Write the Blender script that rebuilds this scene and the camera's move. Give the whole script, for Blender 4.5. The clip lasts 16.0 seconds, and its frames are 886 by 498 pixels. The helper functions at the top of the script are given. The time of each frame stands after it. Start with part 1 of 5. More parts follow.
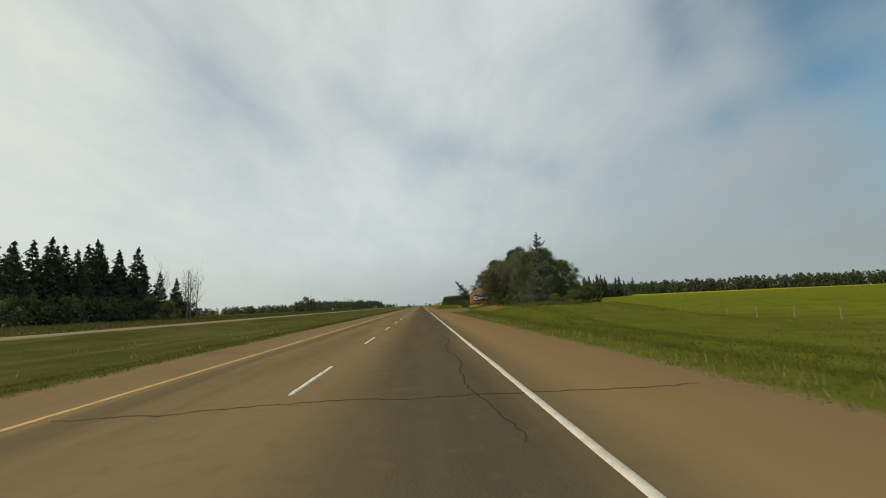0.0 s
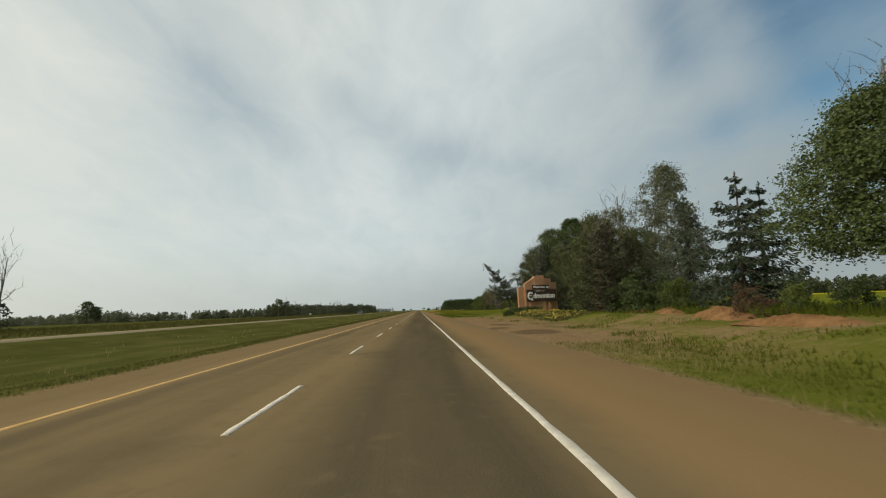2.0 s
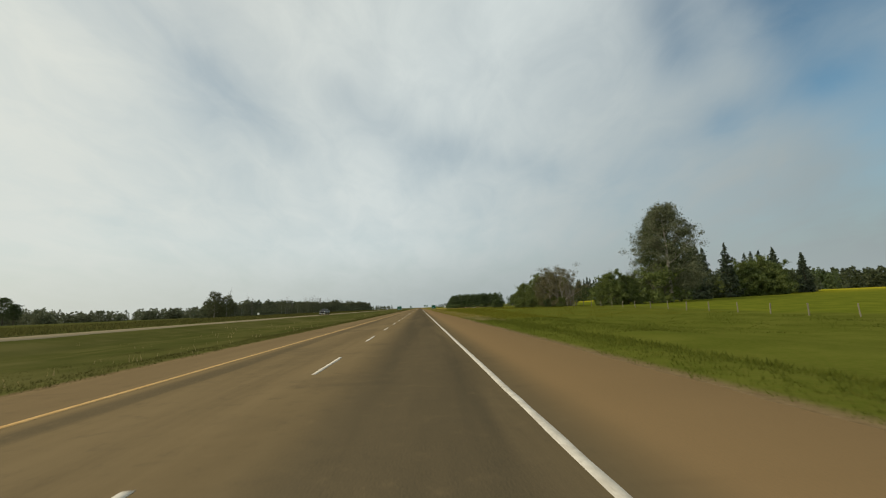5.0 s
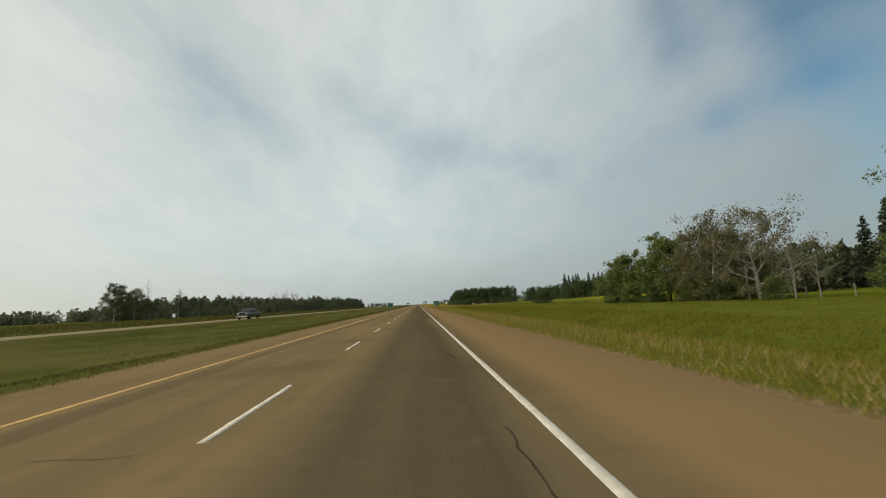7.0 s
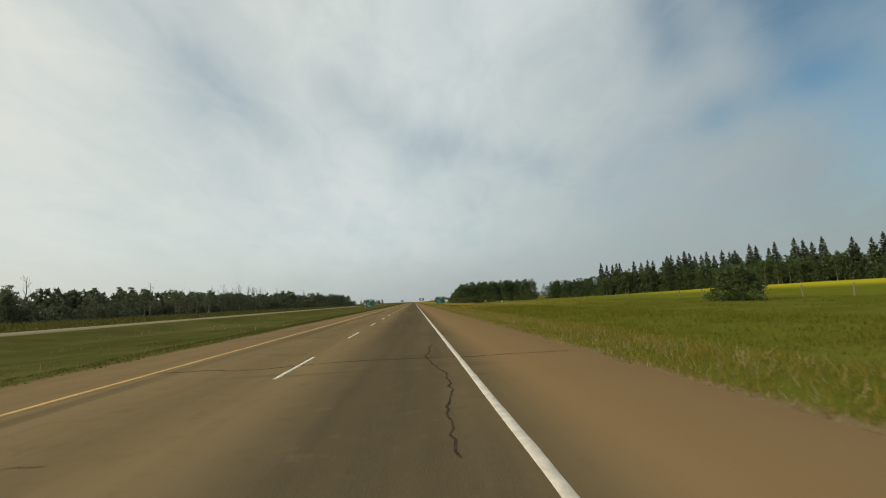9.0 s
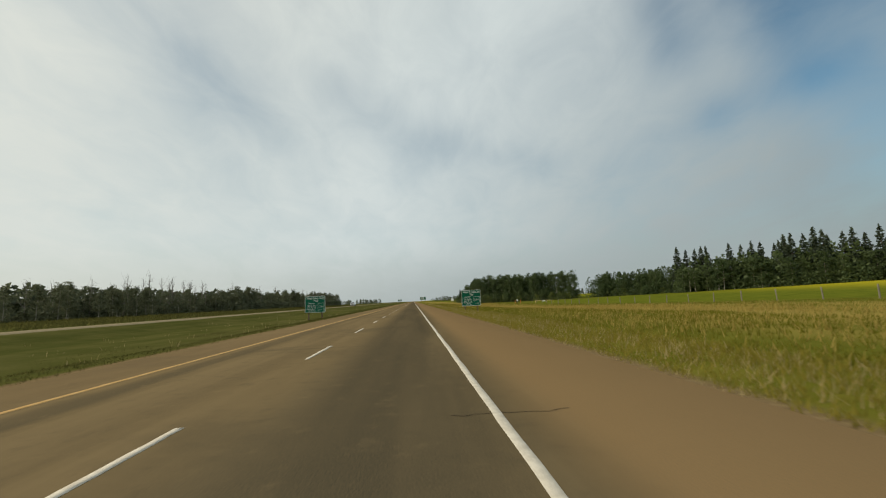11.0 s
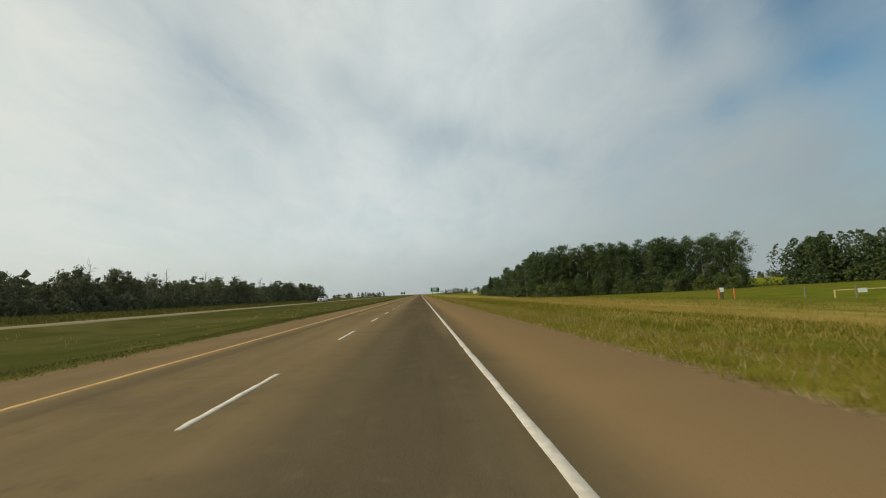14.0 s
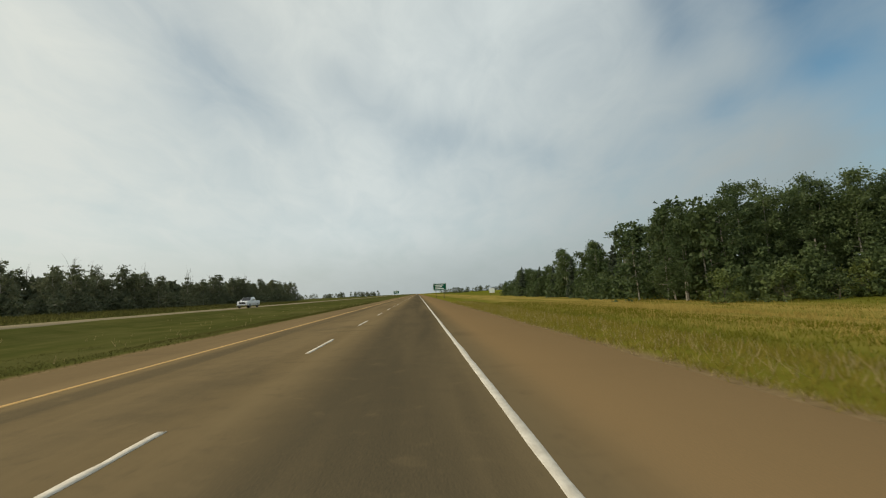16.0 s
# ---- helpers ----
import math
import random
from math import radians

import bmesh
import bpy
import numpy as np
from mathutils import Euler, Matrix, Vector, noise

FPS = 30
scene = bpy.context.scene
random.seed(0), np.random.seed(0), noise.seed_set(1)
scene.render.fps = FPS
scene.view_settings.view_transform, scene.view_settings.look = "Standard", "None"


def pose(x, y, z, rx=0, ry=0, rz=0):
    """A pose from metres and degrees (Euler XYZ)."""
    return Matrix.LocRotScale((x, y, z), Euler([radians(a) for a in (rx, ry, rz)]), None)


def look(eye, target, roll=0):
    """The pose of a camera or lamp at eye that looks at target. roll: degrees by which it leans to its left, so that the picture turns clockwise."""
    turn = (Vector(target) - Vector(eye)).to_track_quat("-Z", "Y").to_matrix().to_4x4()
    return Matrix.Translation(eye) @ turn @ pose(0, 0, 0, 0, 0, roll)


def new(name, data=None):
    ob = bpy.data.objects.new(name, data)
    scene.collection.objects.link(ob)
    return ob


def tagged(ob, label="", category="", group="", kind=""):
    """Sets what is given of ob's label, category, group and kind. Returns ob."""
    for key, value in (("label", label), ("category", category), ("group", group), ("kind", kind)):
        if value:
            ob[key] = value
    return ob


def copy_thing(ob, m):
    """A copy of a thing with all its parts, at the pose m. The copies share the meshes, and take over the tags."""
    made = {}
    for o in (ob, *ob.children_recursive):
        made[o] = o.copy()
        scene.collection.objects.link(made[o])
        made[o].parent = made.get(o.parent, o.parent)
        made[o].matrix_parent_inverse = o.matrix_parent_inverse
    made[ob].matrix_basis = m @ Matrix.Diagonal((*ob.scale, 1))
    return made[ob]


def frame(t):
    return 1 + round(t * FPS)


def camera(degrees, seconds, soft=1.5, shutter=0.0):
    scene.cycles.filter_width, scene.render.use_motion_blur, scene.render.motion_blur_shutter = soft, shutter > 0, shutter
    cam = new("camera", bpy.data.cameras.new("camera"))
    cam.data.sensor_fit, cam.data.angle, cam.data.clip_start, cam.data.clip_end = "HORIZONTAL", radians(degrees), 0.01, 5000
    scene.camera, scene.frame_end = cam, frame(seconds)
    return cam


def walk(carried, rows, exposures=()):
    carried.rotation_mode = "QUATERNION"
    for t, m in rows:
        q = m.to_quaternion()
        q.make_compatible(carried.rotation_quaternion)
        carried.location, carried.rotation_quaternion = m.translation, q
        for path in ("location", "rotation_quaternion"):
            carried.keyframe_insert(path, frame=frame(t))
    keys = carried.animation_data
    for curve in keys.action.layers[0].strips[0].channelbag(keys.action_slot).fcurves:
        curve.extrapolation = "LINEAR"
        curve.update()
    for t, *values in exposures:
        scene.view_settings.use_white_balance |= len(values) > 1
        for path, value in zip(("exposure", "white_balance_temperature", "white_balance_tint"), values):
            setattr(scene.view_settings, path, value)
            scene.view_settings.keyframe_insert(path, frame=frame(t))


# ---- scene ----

# ================= camera =================
EXPOSURE_STOPS = 0.0
cam = camera(92.9, 16.0, soft=1.15, shutter=0.05)
PATH = [
    (0.0, pose(0.04, 1.06, 1.33, 97.47, 2.60, -2.91)),
    (0.5, pose(0.04, 14.96, 1.33, 97.58, 2.54, -2.88)),
    (1.0, pose(0.07, 28.88, 1.33, 97.65, 2.42, -2.97)),
    (1.5, pose(0.12, 42.88, 1.33, 97.99, 2.21, -3.04)),
    (2.0, pose(0.16, 56.96, 1.33, 98.10, 2.26, -3.26)),
    (2.5, pose(0.20, 71.12, 1.33, 98.22, 2.22, -3.21)),
    (3.0, pose(0.22, 85.45, 1.33, 98.13, 2.39, -3.12)),
    (3.5, pose(0.23, 99.80, 1.33, 98.05, 2.33, -3.02)),
    (4.0, pose(0.23, 114.05, 1.33, 97.93, 2.33, -2.99)),
    (6.5, pose(0.21, 186.53, 1.33, 97.52, 2.63, -3.42)),
    (7.0, pose(0.22, 201.37, 1.33, 97.31, 2.81, -3.37)),
    (7.5, pose(0.29, 216.12, 1.33, 97.06, 2.60, -3.56)),
    (8.0, pose(0.38, 230.92, 1.33, 97.03, 2.49, -3.70)),
    (8.5, pose(0.47, 245.77, 1.33, 97.12, 2.50, -3.92)),
    (9.0, pose(0.56, 260.76, 1.33, 96.96, 2.60, -3.93)),
    (9.2, pose(0.61, 266.62, 1.33, 96.91, 2.55, -3.85)),
    (11.3, pose(0.64, 329.99, 1.33, 96.89, 2.54, -4.00)),
    (11.5, pose(0.65, 335.83, 1.33, 96.74, 2.65, -3.84)),
    (12.0, pose(0.65, 350.50, 1.33, 96.56, 2.52, -3.48)),
    (12.5, pose(0.61, 365.12, 1.33, 95.89, 2.80, -3.50)),
    (13.0, pose(0.56, 379.58, 1.33, 95.78, 2.80, -3.15)),
    (13.5, pose(0.53, 393.99, 1.33, 95.92, 2.77, -3.00)),
    (14.0, pose(0.54, 408.33, 1.32, 95.97, 2.75, -3.06)),
    (14.5, pose(0.56, 422.61, 1.31, 95.90, 2.91, -3.32)),
    (15.0, pose(0.59, 436.86, 1.31, 96.10, 2.49, -3.41)),
    (15.5, pose(0.61, 451.21, 1.31, 96.03, 2.69, -3.51)),
    (16.0, pose(0.62, 465.62, 1.31, 95.88, 2.73, -3.40)),
]
walk(cam, PATH, exposures=[(0.0, EXPOSURE_STOPS), (16.0, EXPOSURE_STOPS)])

# ================= sky, sun =================
SUN_AZ, SUN_EL = -100.0, 32.0      # degrees: to the left of the road's direction, above the horizon


class Nodes:
    """Small wrapper to wire shader nodes."""

    def __init__(self, tree):
        self.t = tree
        tree.nodes.clear()

    def add(self, kind):
        n = self.t.nodes.new(kind)
        return n

    def link(self, a, b):
        self.t.links.new(a, b)

    def math(self, op, a, b=None, c=None, clamp=False):
        n = self.t.nodes.new("ShaderNodeMath")
        n.operation, n.use_clamp = op, clamp
        for i, v in enumerate((a, b, c)):
            if v is None:
                continue
            if isinstance(v, (int, float)):
                n.inputs[i].default_value = v
            else:
                self.link(v, n.inputs[i])
        return n.outputs[0]

    def mix(self, fac, a, b, blend="MIX"):
        n = self.t.nodes.new("ShaderNodeMix")
        n.data_type, n.blend_type = "RGBA", blend
        for sock, v in ((n.inputs[0], fac), (n.inputs[6], a), (n.inputs[7], b)):
            if isinstance(v, (int, float)):
                sock.default_value = v
            elif isinstance(v, tuple):
                sock.default_value = (*v, 1.0)
            else:
                self.link(v, sock)
        return n.outputs[2]

    def noise(self, vec, scale, detail=4.0, rough=0.55, dist=0.0, stretch=None):
        if stretch:
            m = self.t.nodes.new("ShaderNodeMapping")
            m.inputs["Scale"].default_value = stretch
            self.link(vec, m.inputs["Vector"])
            vec = m.outputs[0]
        n = self.t.nodes.new("ShaderNodeTexNoise")
        n.inputs["Scale"].default_value = scale
        n.inputs["Detail"].default_value = detail
        n.inputs["Roughness"].default_value = rough
        n.inputs["Distortion"].default_value = dist
        self.link(vec, n.inputs["Vector"])
        return n.outputs["Fac"]

    def smooth(self, v, lo, hi, to0=0.0, to1=1.0):
        n = self.t.nodes.new("ShaderNodeMapRange")
        n.interpolation_type = "SMOOTHSTEP"
        n.inputs["From Min"].default_value, n.inputs["From Max"].default_value = min(lo, hi), max(lo, hi)
        to0, to1 = (to0, to1) if lo <= hi else (to1, to0)
        n.inputs["To Min"].default_value, n.inputs["To Max"].default_value = to0, to1
        self.link(v, n.inputs["Value"])
        return n.outputs[0]

    def split(self, vec):
        n = self.t.nodes.new("ShaderNodeSeparateXYZ")
        self.link(vec, n.inputs[0])
        return n.outputs

    def join(self, x, y, z=0.0):
        n = self.t.nodes.new("ShaderNodeCombineXYZ")
        for i, v in enumerate((x, y, z)):
            if isinstance(v, (int, float)):
                n.inputs[i].default_value = v
            else:
                self.link(v, n.inputs[i])
        return n.outputs[0]


def make_world():
    world = bpy.data.worlds.new("world")
    scene.world = world
    world.use_nodes = True
    g = Nodes(world.node_tree)
    sky = g.t.nodes.new("ShaderNodeTexSky")
    sky.sky_type, sky.sun_disc = "NISHITA", False
    sky.sun_elevation, sky.sun_rotation = radians(SUN_EL), radians(SUN_AZ)
    sky.air_density, sky.dust_density, sky.ozone_density = 1.0, 2.0, 1.5
    tex = g.t.nodes.new("ShaderNodeTexCoord")
    d = tex.outputs["Generated"]
    x, y, z = g.split(d)
    # a: sideways, e: upwards, both as slopes against the way ahead
    ahead = g.math("ADD", g.math("ABSOLUTE", y), 0.12)
    a, e = g.math("DIVIDE", x, ahead), g.math("DIVIDE", z, ahead)
    flat = g.join(a, e)
    # streaks of thin high cloud on a plane, fanning out from the horizon
    up = g.math("ADD", g.math("MAXIMUM", z, 0.0), 0.34)
    plane = g.join(g.math("DIVIDE", x, up), g.math("DIVIDE", y, up))
    wisp = g.noise(plane, 1.7, 6.0, 0.52, 0.6, (1.15, 0.72, 1.0))
    fine = g.noise(plane, 5.0, 6.0, 0.6, 0.6, (1.25, 0.75, 1.0))
    soft = g.noise(flat, 2.2, 3.0, 0.5)

    wob = g.math("MULTIPLY", g.math("SUBTRACT", wisp, 0.5), 0.12)

    def lane(a0, e0, a1, e1, width, depth):
        """a lane of clear sky from one slope to another, soft-edged"""
        ln = math.hypot(a1 - a0, e1 - e0)
        c, sn = (a1 - a0) / ln, (e1 - e0) / ln
        da, de = g.math("SUBTRACT", a, (a0 + a1) / 2), g.math("SUBTRACT", e, (e0 + e1) / 2)
        al = g.math("ABSOLUTE", g.math("ADD", g.math("MULTIPLY", da, c), g.math("MULTIPLY", de, sn)))
        over = g.math("DIVIDE", g.math("MAXIMUM", g.math("SUBTRACT", al, ln / 2), 0.0), width)
        off = g.math("ADD", g.math("SUBTRACT", g.math("MULTIPLY", de, c), g.math("MULTIPLY", da, sn)), wob)
        off = g.math("DIVIDE", g.math("ABSOLUTE", off), width)
        q = g.math("ADD", g.math("POWER", over, 2.0), g.math("POWER", off, 2.0))
        return g.math("MULTIPLY", g.math("EXPONENT", g.math("MULTIPLY", q, -1.0)), depth)

    lanes = [lane(*v) for v in CLEAR_LANES]
    clear = lanes[0]
    for v in lanes[1:]:
        clear = g.math("ADD", clear, v)
    grain = g.math("ADD", g.math("MULTIPLY", g.math("SUBTRACT", wisp, 0.5), 1.0),
                   g.math("MULTIPLY", g.math("SUBTRACT", fine, 0.5), 1.0))
    cover = g.math("ADD", g.math("SUBTRACT", 0.92, clear), g.math("MULTIPLY", grain, 0.46), clamp=True)
    cover = g.math("MULTIPLY", cover, 0.97)
    # cloud lit from the sun's side, hazier and warmer low down
    sun_dir = (math.sin(radians(SUN_AZ)) * math.cos(radians(SUN_EL)), math.cos(radians(SUN_AZ)) * math.cos(radians(SUN_EL)), math.sin(radians(SUN_EL)))
    dot = g.math("ADD", g.math("ADD", g.math("MULTIPLY", x, sun_dir[0]), g.math("MULTIPLY", y, sun_dir[1])), g.math("MULTIPLY", z, sun_dir[2]))
    cloud = g.mix(g.smooth(dot, -0.85, 0.10), CLOUD_FAR, CLOUD_MID)
    cloud = g.mix(g.smooth(dot, 0.0, 0.75), cloud, CLOUD_NEAR)
    cloud = g.mix(g.smooth(soft, 0.3, 0.75, 0.0, 0.18), cloud, CLOUD_SHADE)
    haze = g.smooth(z, 0.0, 0.16, 1.0, 0.0)
    hazec = g.mix(g.smooth(dot, -0.30, 0.62), HAZE_FAR, HAZE_NEAR)
    tint = g.mix(1.0, sky.outputs[0], (SKY_GAIN * 0.88, SKY_GAIN * 1.07, SKY_GAIN * 0.96), "MULTIPLY")
    col = g.mix(cover, tint, cloud)
    col = g.mix(g.math("MULTIPLY", haze, 0.75), col, hazec)
    bg = g.t.nodes.new("ShaderNodeBackground")
    g.link(col, bg.inputs[0])
    bg.inputs[1].default_value = 0.10
    out = g.t.nodes.new("ShaderNodeOutputWorld")
    g.link(bg.outputs[0], out.inputs[0])


# colours of the thin cloud and of the haze, on the sky texture's scale
CLOUD_FAR, CLOUD_MID, CLOUD_NEAR, CLOUD_SHADE = (2.4, 2.9, 3.05), (6.5, 7.1, 7.0), (7.4, 7.6, 6.95), (5.2, 5.85, 5.8)
HAZE_FAR, HAZE_NEAR = (3.6, 4.1, 4.1), (6.1, 6.3, 5.6)
SKY_GAIN = 1.06
# lanes of clear sky between the cloud: both ends as slopes sideways and upwards, half width, depth
CLEAR_LANES = [
    (-0.717, 0.835, -0.406, 0.480, 0.149, 0.24), (-0.446, 0.524, -0.274, 0.349, 0.046, 0.13), (-0.122, 0.459, 0.051, 0.318, 0.068, 0.20),
    (0.039, 0.354, 0.286, 0.275, 0.040, 0.13), (0.939, 0.797, 1.940, 0.707, 0.291, 0.86), (0.579, 0.863, 0.588, 0.563, 0.087, 0.27),
    (0.604, 0.578, 0.660, 0.531, 0.080, 0.14), (0.840, 0.637, 0.904, 0.473, 0.094, 0.26), (1.028, 0.524, 0.703, 0.379, 0.062, 0.28),
    (0.704, 0.387, 0.440, 0.234, 0.068, 0.18), (1.629, 0.449, 1.066, 0.354, 0.142, 0.50), (0.675, 0.531, 0.753, 0.423, 0.066, -0.10),
]
make_world()

sun_data = bpy.data.lights.new("sun", "SUN")
sun_data.energy, sun_data.angle, sun_data.color = 2.35, radians(5), (1.0, 0.89, 0.68)
sun = new("sun", sun_data)
sun.matrix_world = look((0, 0, 60), (60 * math.sin(radians(SUN_AZ + 180)) * 2.2, 60 * math.cos(radians(SUN_AZ + 180)) * 2.2, 60 - 60 * 2.2 * math.tan(radians(SUN_EL))))


# ================= materials =================
def material(name):
    m = bpy.data.materials.new(name)
    m.use_nodes = True
    g = Nodes(m.node_tree)
    out = g.t.nodes.new("ShaderNodeOutputMaterial")
    b = g.t.nodes.new("ShaderNodeBsdfPrincipled")
    g.link(b.outputs[0], out.inputs[0])
    return m, g, b, out


def where(g):
    return g.t.nodes.new("ShaderNodeNewGeometry").outputs["Position"]


def bump(g, b, height, strength=0.4, distance=0.02):
    n = g.t.nodes.new("ShaderNodeBump")
    n.inputs["Strength"].default_value, n.inputs["Distance"].default_value = strength, distance
    g.link(height, n.inputs["Height"])
    g.link(n.outputs[0], b.inputs["Normal"])


def plain(name, c1, c2, rough=0.8, scale=3.0, metal=0.0, relief=0.3, fine=40.0, coat=0.0, gloss=0.5):
    """a surface of two close tones with grain and fine relief"""
    m, g, b, out = material(name)
    p = g.t.nodes.new("ShaderNodeTexCoord").outputs["Object"]
    n1, n2 = g.noise(p, scale, 5.0, 0.6), g.noise(p, fine, 3.0, 0.6)
    f = g.math("ADD", g.math("MULTIPLY", n1, 0.7), g.math("MULTIPLY", n2, 0.3))
    g.link(g.mix(g.smooth(f, 0.35, 0.65), c1, c2), b.inputs["Base Color"])
    b.inputs["Roughness"].default_value, b.inputs["Metallic"].default_value = rough, metal
    b.inputs["Coat Weight"].default_value = coat
    b.inputs["Specular IOR Level"].default_value = gloss
    if relief:
        bump(g, b, n2, relief, 0.01)
    return m


def leafy(name, dark, light, glow=0.30, rough=0.55, gloss=0.25):
    """foliage: each leaf or spray with its own tone, and each plant with its own cast; lets light through"""
    m, g, b, out = material(name)
    geo = g.t.nodes.new("ShaderNodeNewGeometry")
    info = g.t.nodes.new("ShaderNodeObjectInfo")
    big = g.noise(where(g), 0.45, 3.0)
    f = g.math("ADD", g.math("MULTIPLY", geo.outputs["Random Per Island"], 0.55), g.math("MULTIPLY", big, 0.5))
    f = g.math("ADD", f, g.math("MULTIPLY", g.math("SUBTRACT", info.outputs["Random"], 0.5), 0.45), clamp=True)
    c = g.mix(f, dark, light)
    g.link(c, b.inputs["Base Color"])
    b.inputs["Roughness"].default_value = rough
    b.inputs["Specular IOR Level"].default_value = gloss
    tr = g.t.nodes.new("ShaderNodeBsdfTranslucent")
    g.link(c, tr.inputs[0])
    mx = g.t.nodes.new("ShaderNodeMixShader")
    mx.inputs[0].default_value = glow
    g.link(b.outputs[0], mx.inputs[1])
    g.link(tr.outputs[0], mx.inputs[2])
    g.link(mx.outputs[0], out.inputs[0])
    return m


def asphalt(name, mid, worn, dark, lane_dark):
    """weathered paving: tan dust, darker oily lane middles, stains and fine stones"""
    m, g, b, out = material(name)
    p = where(g)
    x, y, z = g.split(p)
    long = g.noise(p, 0.5, 5.0, 0.6, 0.3, (1.6, 0.10, 1.0))
    patch = g.noise(p, 0.22, 5.0, 0.6, 0.2)
    grit = g.noise(p, 55.0, 2.0, 0.7)
    c = g.mix(g.smooth(long, 0.34, 0.68), mid, worn)
    c = g.mix(g.smooth(patch, 0.52, 0.72, 0.0, 0.45), c, dark)
    # oil-darkened band down the middle of each lane, uneven along its length
    for cx, half, amount in lane_dark:
        off = g.math("ABSOLUTE", g.math("ADD", g.math("SUBTRACT", x, cx), g.math("MULTIPLY", g.math("SUBTRACT", long, 0.5), 1.1)))
        band = g.smooth(off, half * 0.35, half, 1.0, 0.0)
        c = g.mix(g.math("MULTIPLY", band, g.smooth(long, 0.2, 0.7, amount, amount * 0.65)), c, dark)
    # old cross patches and blotches
    cross = g.noise(p, 0.42, 4.0, 0.6, 0.25, (0.16, 1.0, 1.0))
    c = g.mix(g.smooth(cross, 0.62, 0.70, 0.0, 0.42), c, dark)
    mottle = g.noise(p, 2.4, 5.0, 0.7, 0.3)
    c = g.mix(g.smooth(mottle, 0.50, 0.78, 0.0, 0.40), c, dark)
    c = g.mix(g.smooth(mottle, 0.46, 0.26, 0.0, 0.35), c, worn)
    # dust lies on the right shoulder; the left shoulder is mixed darker brown
    c = g.mix(g.smooth(x, 1.6, 2.6, 0.0, 0.85), c, DUST)
    c = g.mix(g.smooth(x, -5.9, -5.3, 0.45, 0.0), c, (0.125, 0.088, 0.050))
    c = g.mix(g.smooth(grit, 0.3, 0.75, 0.0, 0.45), c, worn)
    spill = g.math("MULTIPLY", g.smooth(y, 62.0, 80.0), g.smooth(y, 112.0, 126.0, 1.0, 0.0))
    reach = g.math("ADD", x, g.math("MULTIPLY", g.math("SUBTRACT", patch, 0.5), 7.0))
    c = g.mix(g.math("MULTIPLY", spill, g.smooth(reach, 3.0, 4.6, 0.0, 0.8)), c, (0.27, 0.19, 0.11))
    g.link(c, b.inputs["Base Color"])
    b.inputs["Roughness"].default_value = 0.95
    b.inputs["Specular IOR Level"].default_value = 0.0
    bump(g, b, grit, 0.35, 0.006)
    return m


DUST = (0.335, 0.208, 0.094)
M_ROAD = asphalt("asphalt", (0.154, 0.113, 0.060), (0.198, 0.145, 0.077), (0.062, 0.054, 0.037), [(0.10, 1.75, 0.95), (-3.7, 1.5, 0.25), (-4.72, 0.42, 0.75)])
M_ROAD_FAR = asphalt("asphalt_pale", (0.26, 0.225, 0.145), (0.32, 0.275, 0.18), (0.18, 0.155, 0.11), [(-29.0, 1.5, 0.3)])
M_SEAL = plain("crack_sealant", (0.040, 0.032, 0.023), (0.075, 0.058, 0.040), 1.0, 6.0, gloss=0.0)
M_WHITE = plain("road_paint_white", (0.48, 0.43, 0.35), (0.64, 0.585, 0.49), 0.8, 5.0, gloss=0.1)
M_YELLOW = plain("road_paint_yellow", (0.46, 0.285, 0.115), (0.58, 0.375, 0.165), 0.8, 5.0, gloss=0.0)
M_SPRUCE = leafy("spruce_needles", (0.024, 0.036, 0.020), (0.075, 0.098, 0.056), 0.12, 0.6)
M_OLD_SPRUCE = leafy("old_spruce_needles", (0.022, 0.024, 0.011), (0.072, 0.066, 0.028), 0.12, 0.6)
M_BLUE_SPRUCE = leafy("blue_spruce_needles", (0.046, 0.061, 0.037), (0.128, 0.145, 0.096), 0.16, 0.6)
M_DEAD_NEEDLE = leafy("rusty_needles", (0.072, 0.042, 0.022), (0.156, 0.090, 0.048), 0.1, 0.7)
M_POPLAR = leafy("poplar_leaves", (0.024, 0.040, 0.012), (0.122, 0.156, 0.050), 0.24)
M_WILLOW = leafy("willow_leaves", (0.070, 0.098, 0.024), (0.195, 0.225, 0.064), 0.38)
M_BROWN_LEAF = leafy("browning_leaves", (0.085, 0.078, 0.036), (0.205, 0.180, 0.090), 0.32)
M_DRY_LEAF = leafy("dry_grey_leaves", (0.070, 0.084, 0.042), (0.215, 0.218, 0.125), 0.26)
M_DRY_GREEN = leafy("pale_poplar_leaves", (0.046, 0.056, 0.019), (0.168, 0.174, 0.074), 0.24)
M_ASPEN = leafy("aspen_leaves", (0.042, 0.070, 0.028), (0.128, 0.166, 0.062), 0.40)
# dark end lifted: windscreen haze over the left woods put into the colour
M_WOODS = leafy("woodland_leaves", (0.076, 0.092, 0.052), (0.180, 0.190, 0.104), 0.42)
M_FAR_WOODS = leafy("far_woodland_leaves", (0.042, 0.058, 0.028), (0.108, 0.124, 0.058), 0.36)
M_BARK = plain("bark", (0.055, 0.043, 0.032), (0.12, 0.10, 0.08), 0.9, 4.0, 0.0, 0.8, 18.0)
M_PALE_BARK = plain("pale_bark", (0.22, 0.20, 0.165), (0.38, 0.35, 0.29), 0.85, 4.0, 0.0, 0.6, 18.0)
M_DEAD_WOOD = plain("dead_wood", (0.115, 0.10, 0.085), (0.215, 0.19, 0.165), 0.9, 4.0, 0.0, 0.6, 18.0)
M_GRASS = leafy("verge_grass", (0.108, 0.112, 0.011), (0.192, 0.180, 0.025), 0.50, 0.8, 0.0)
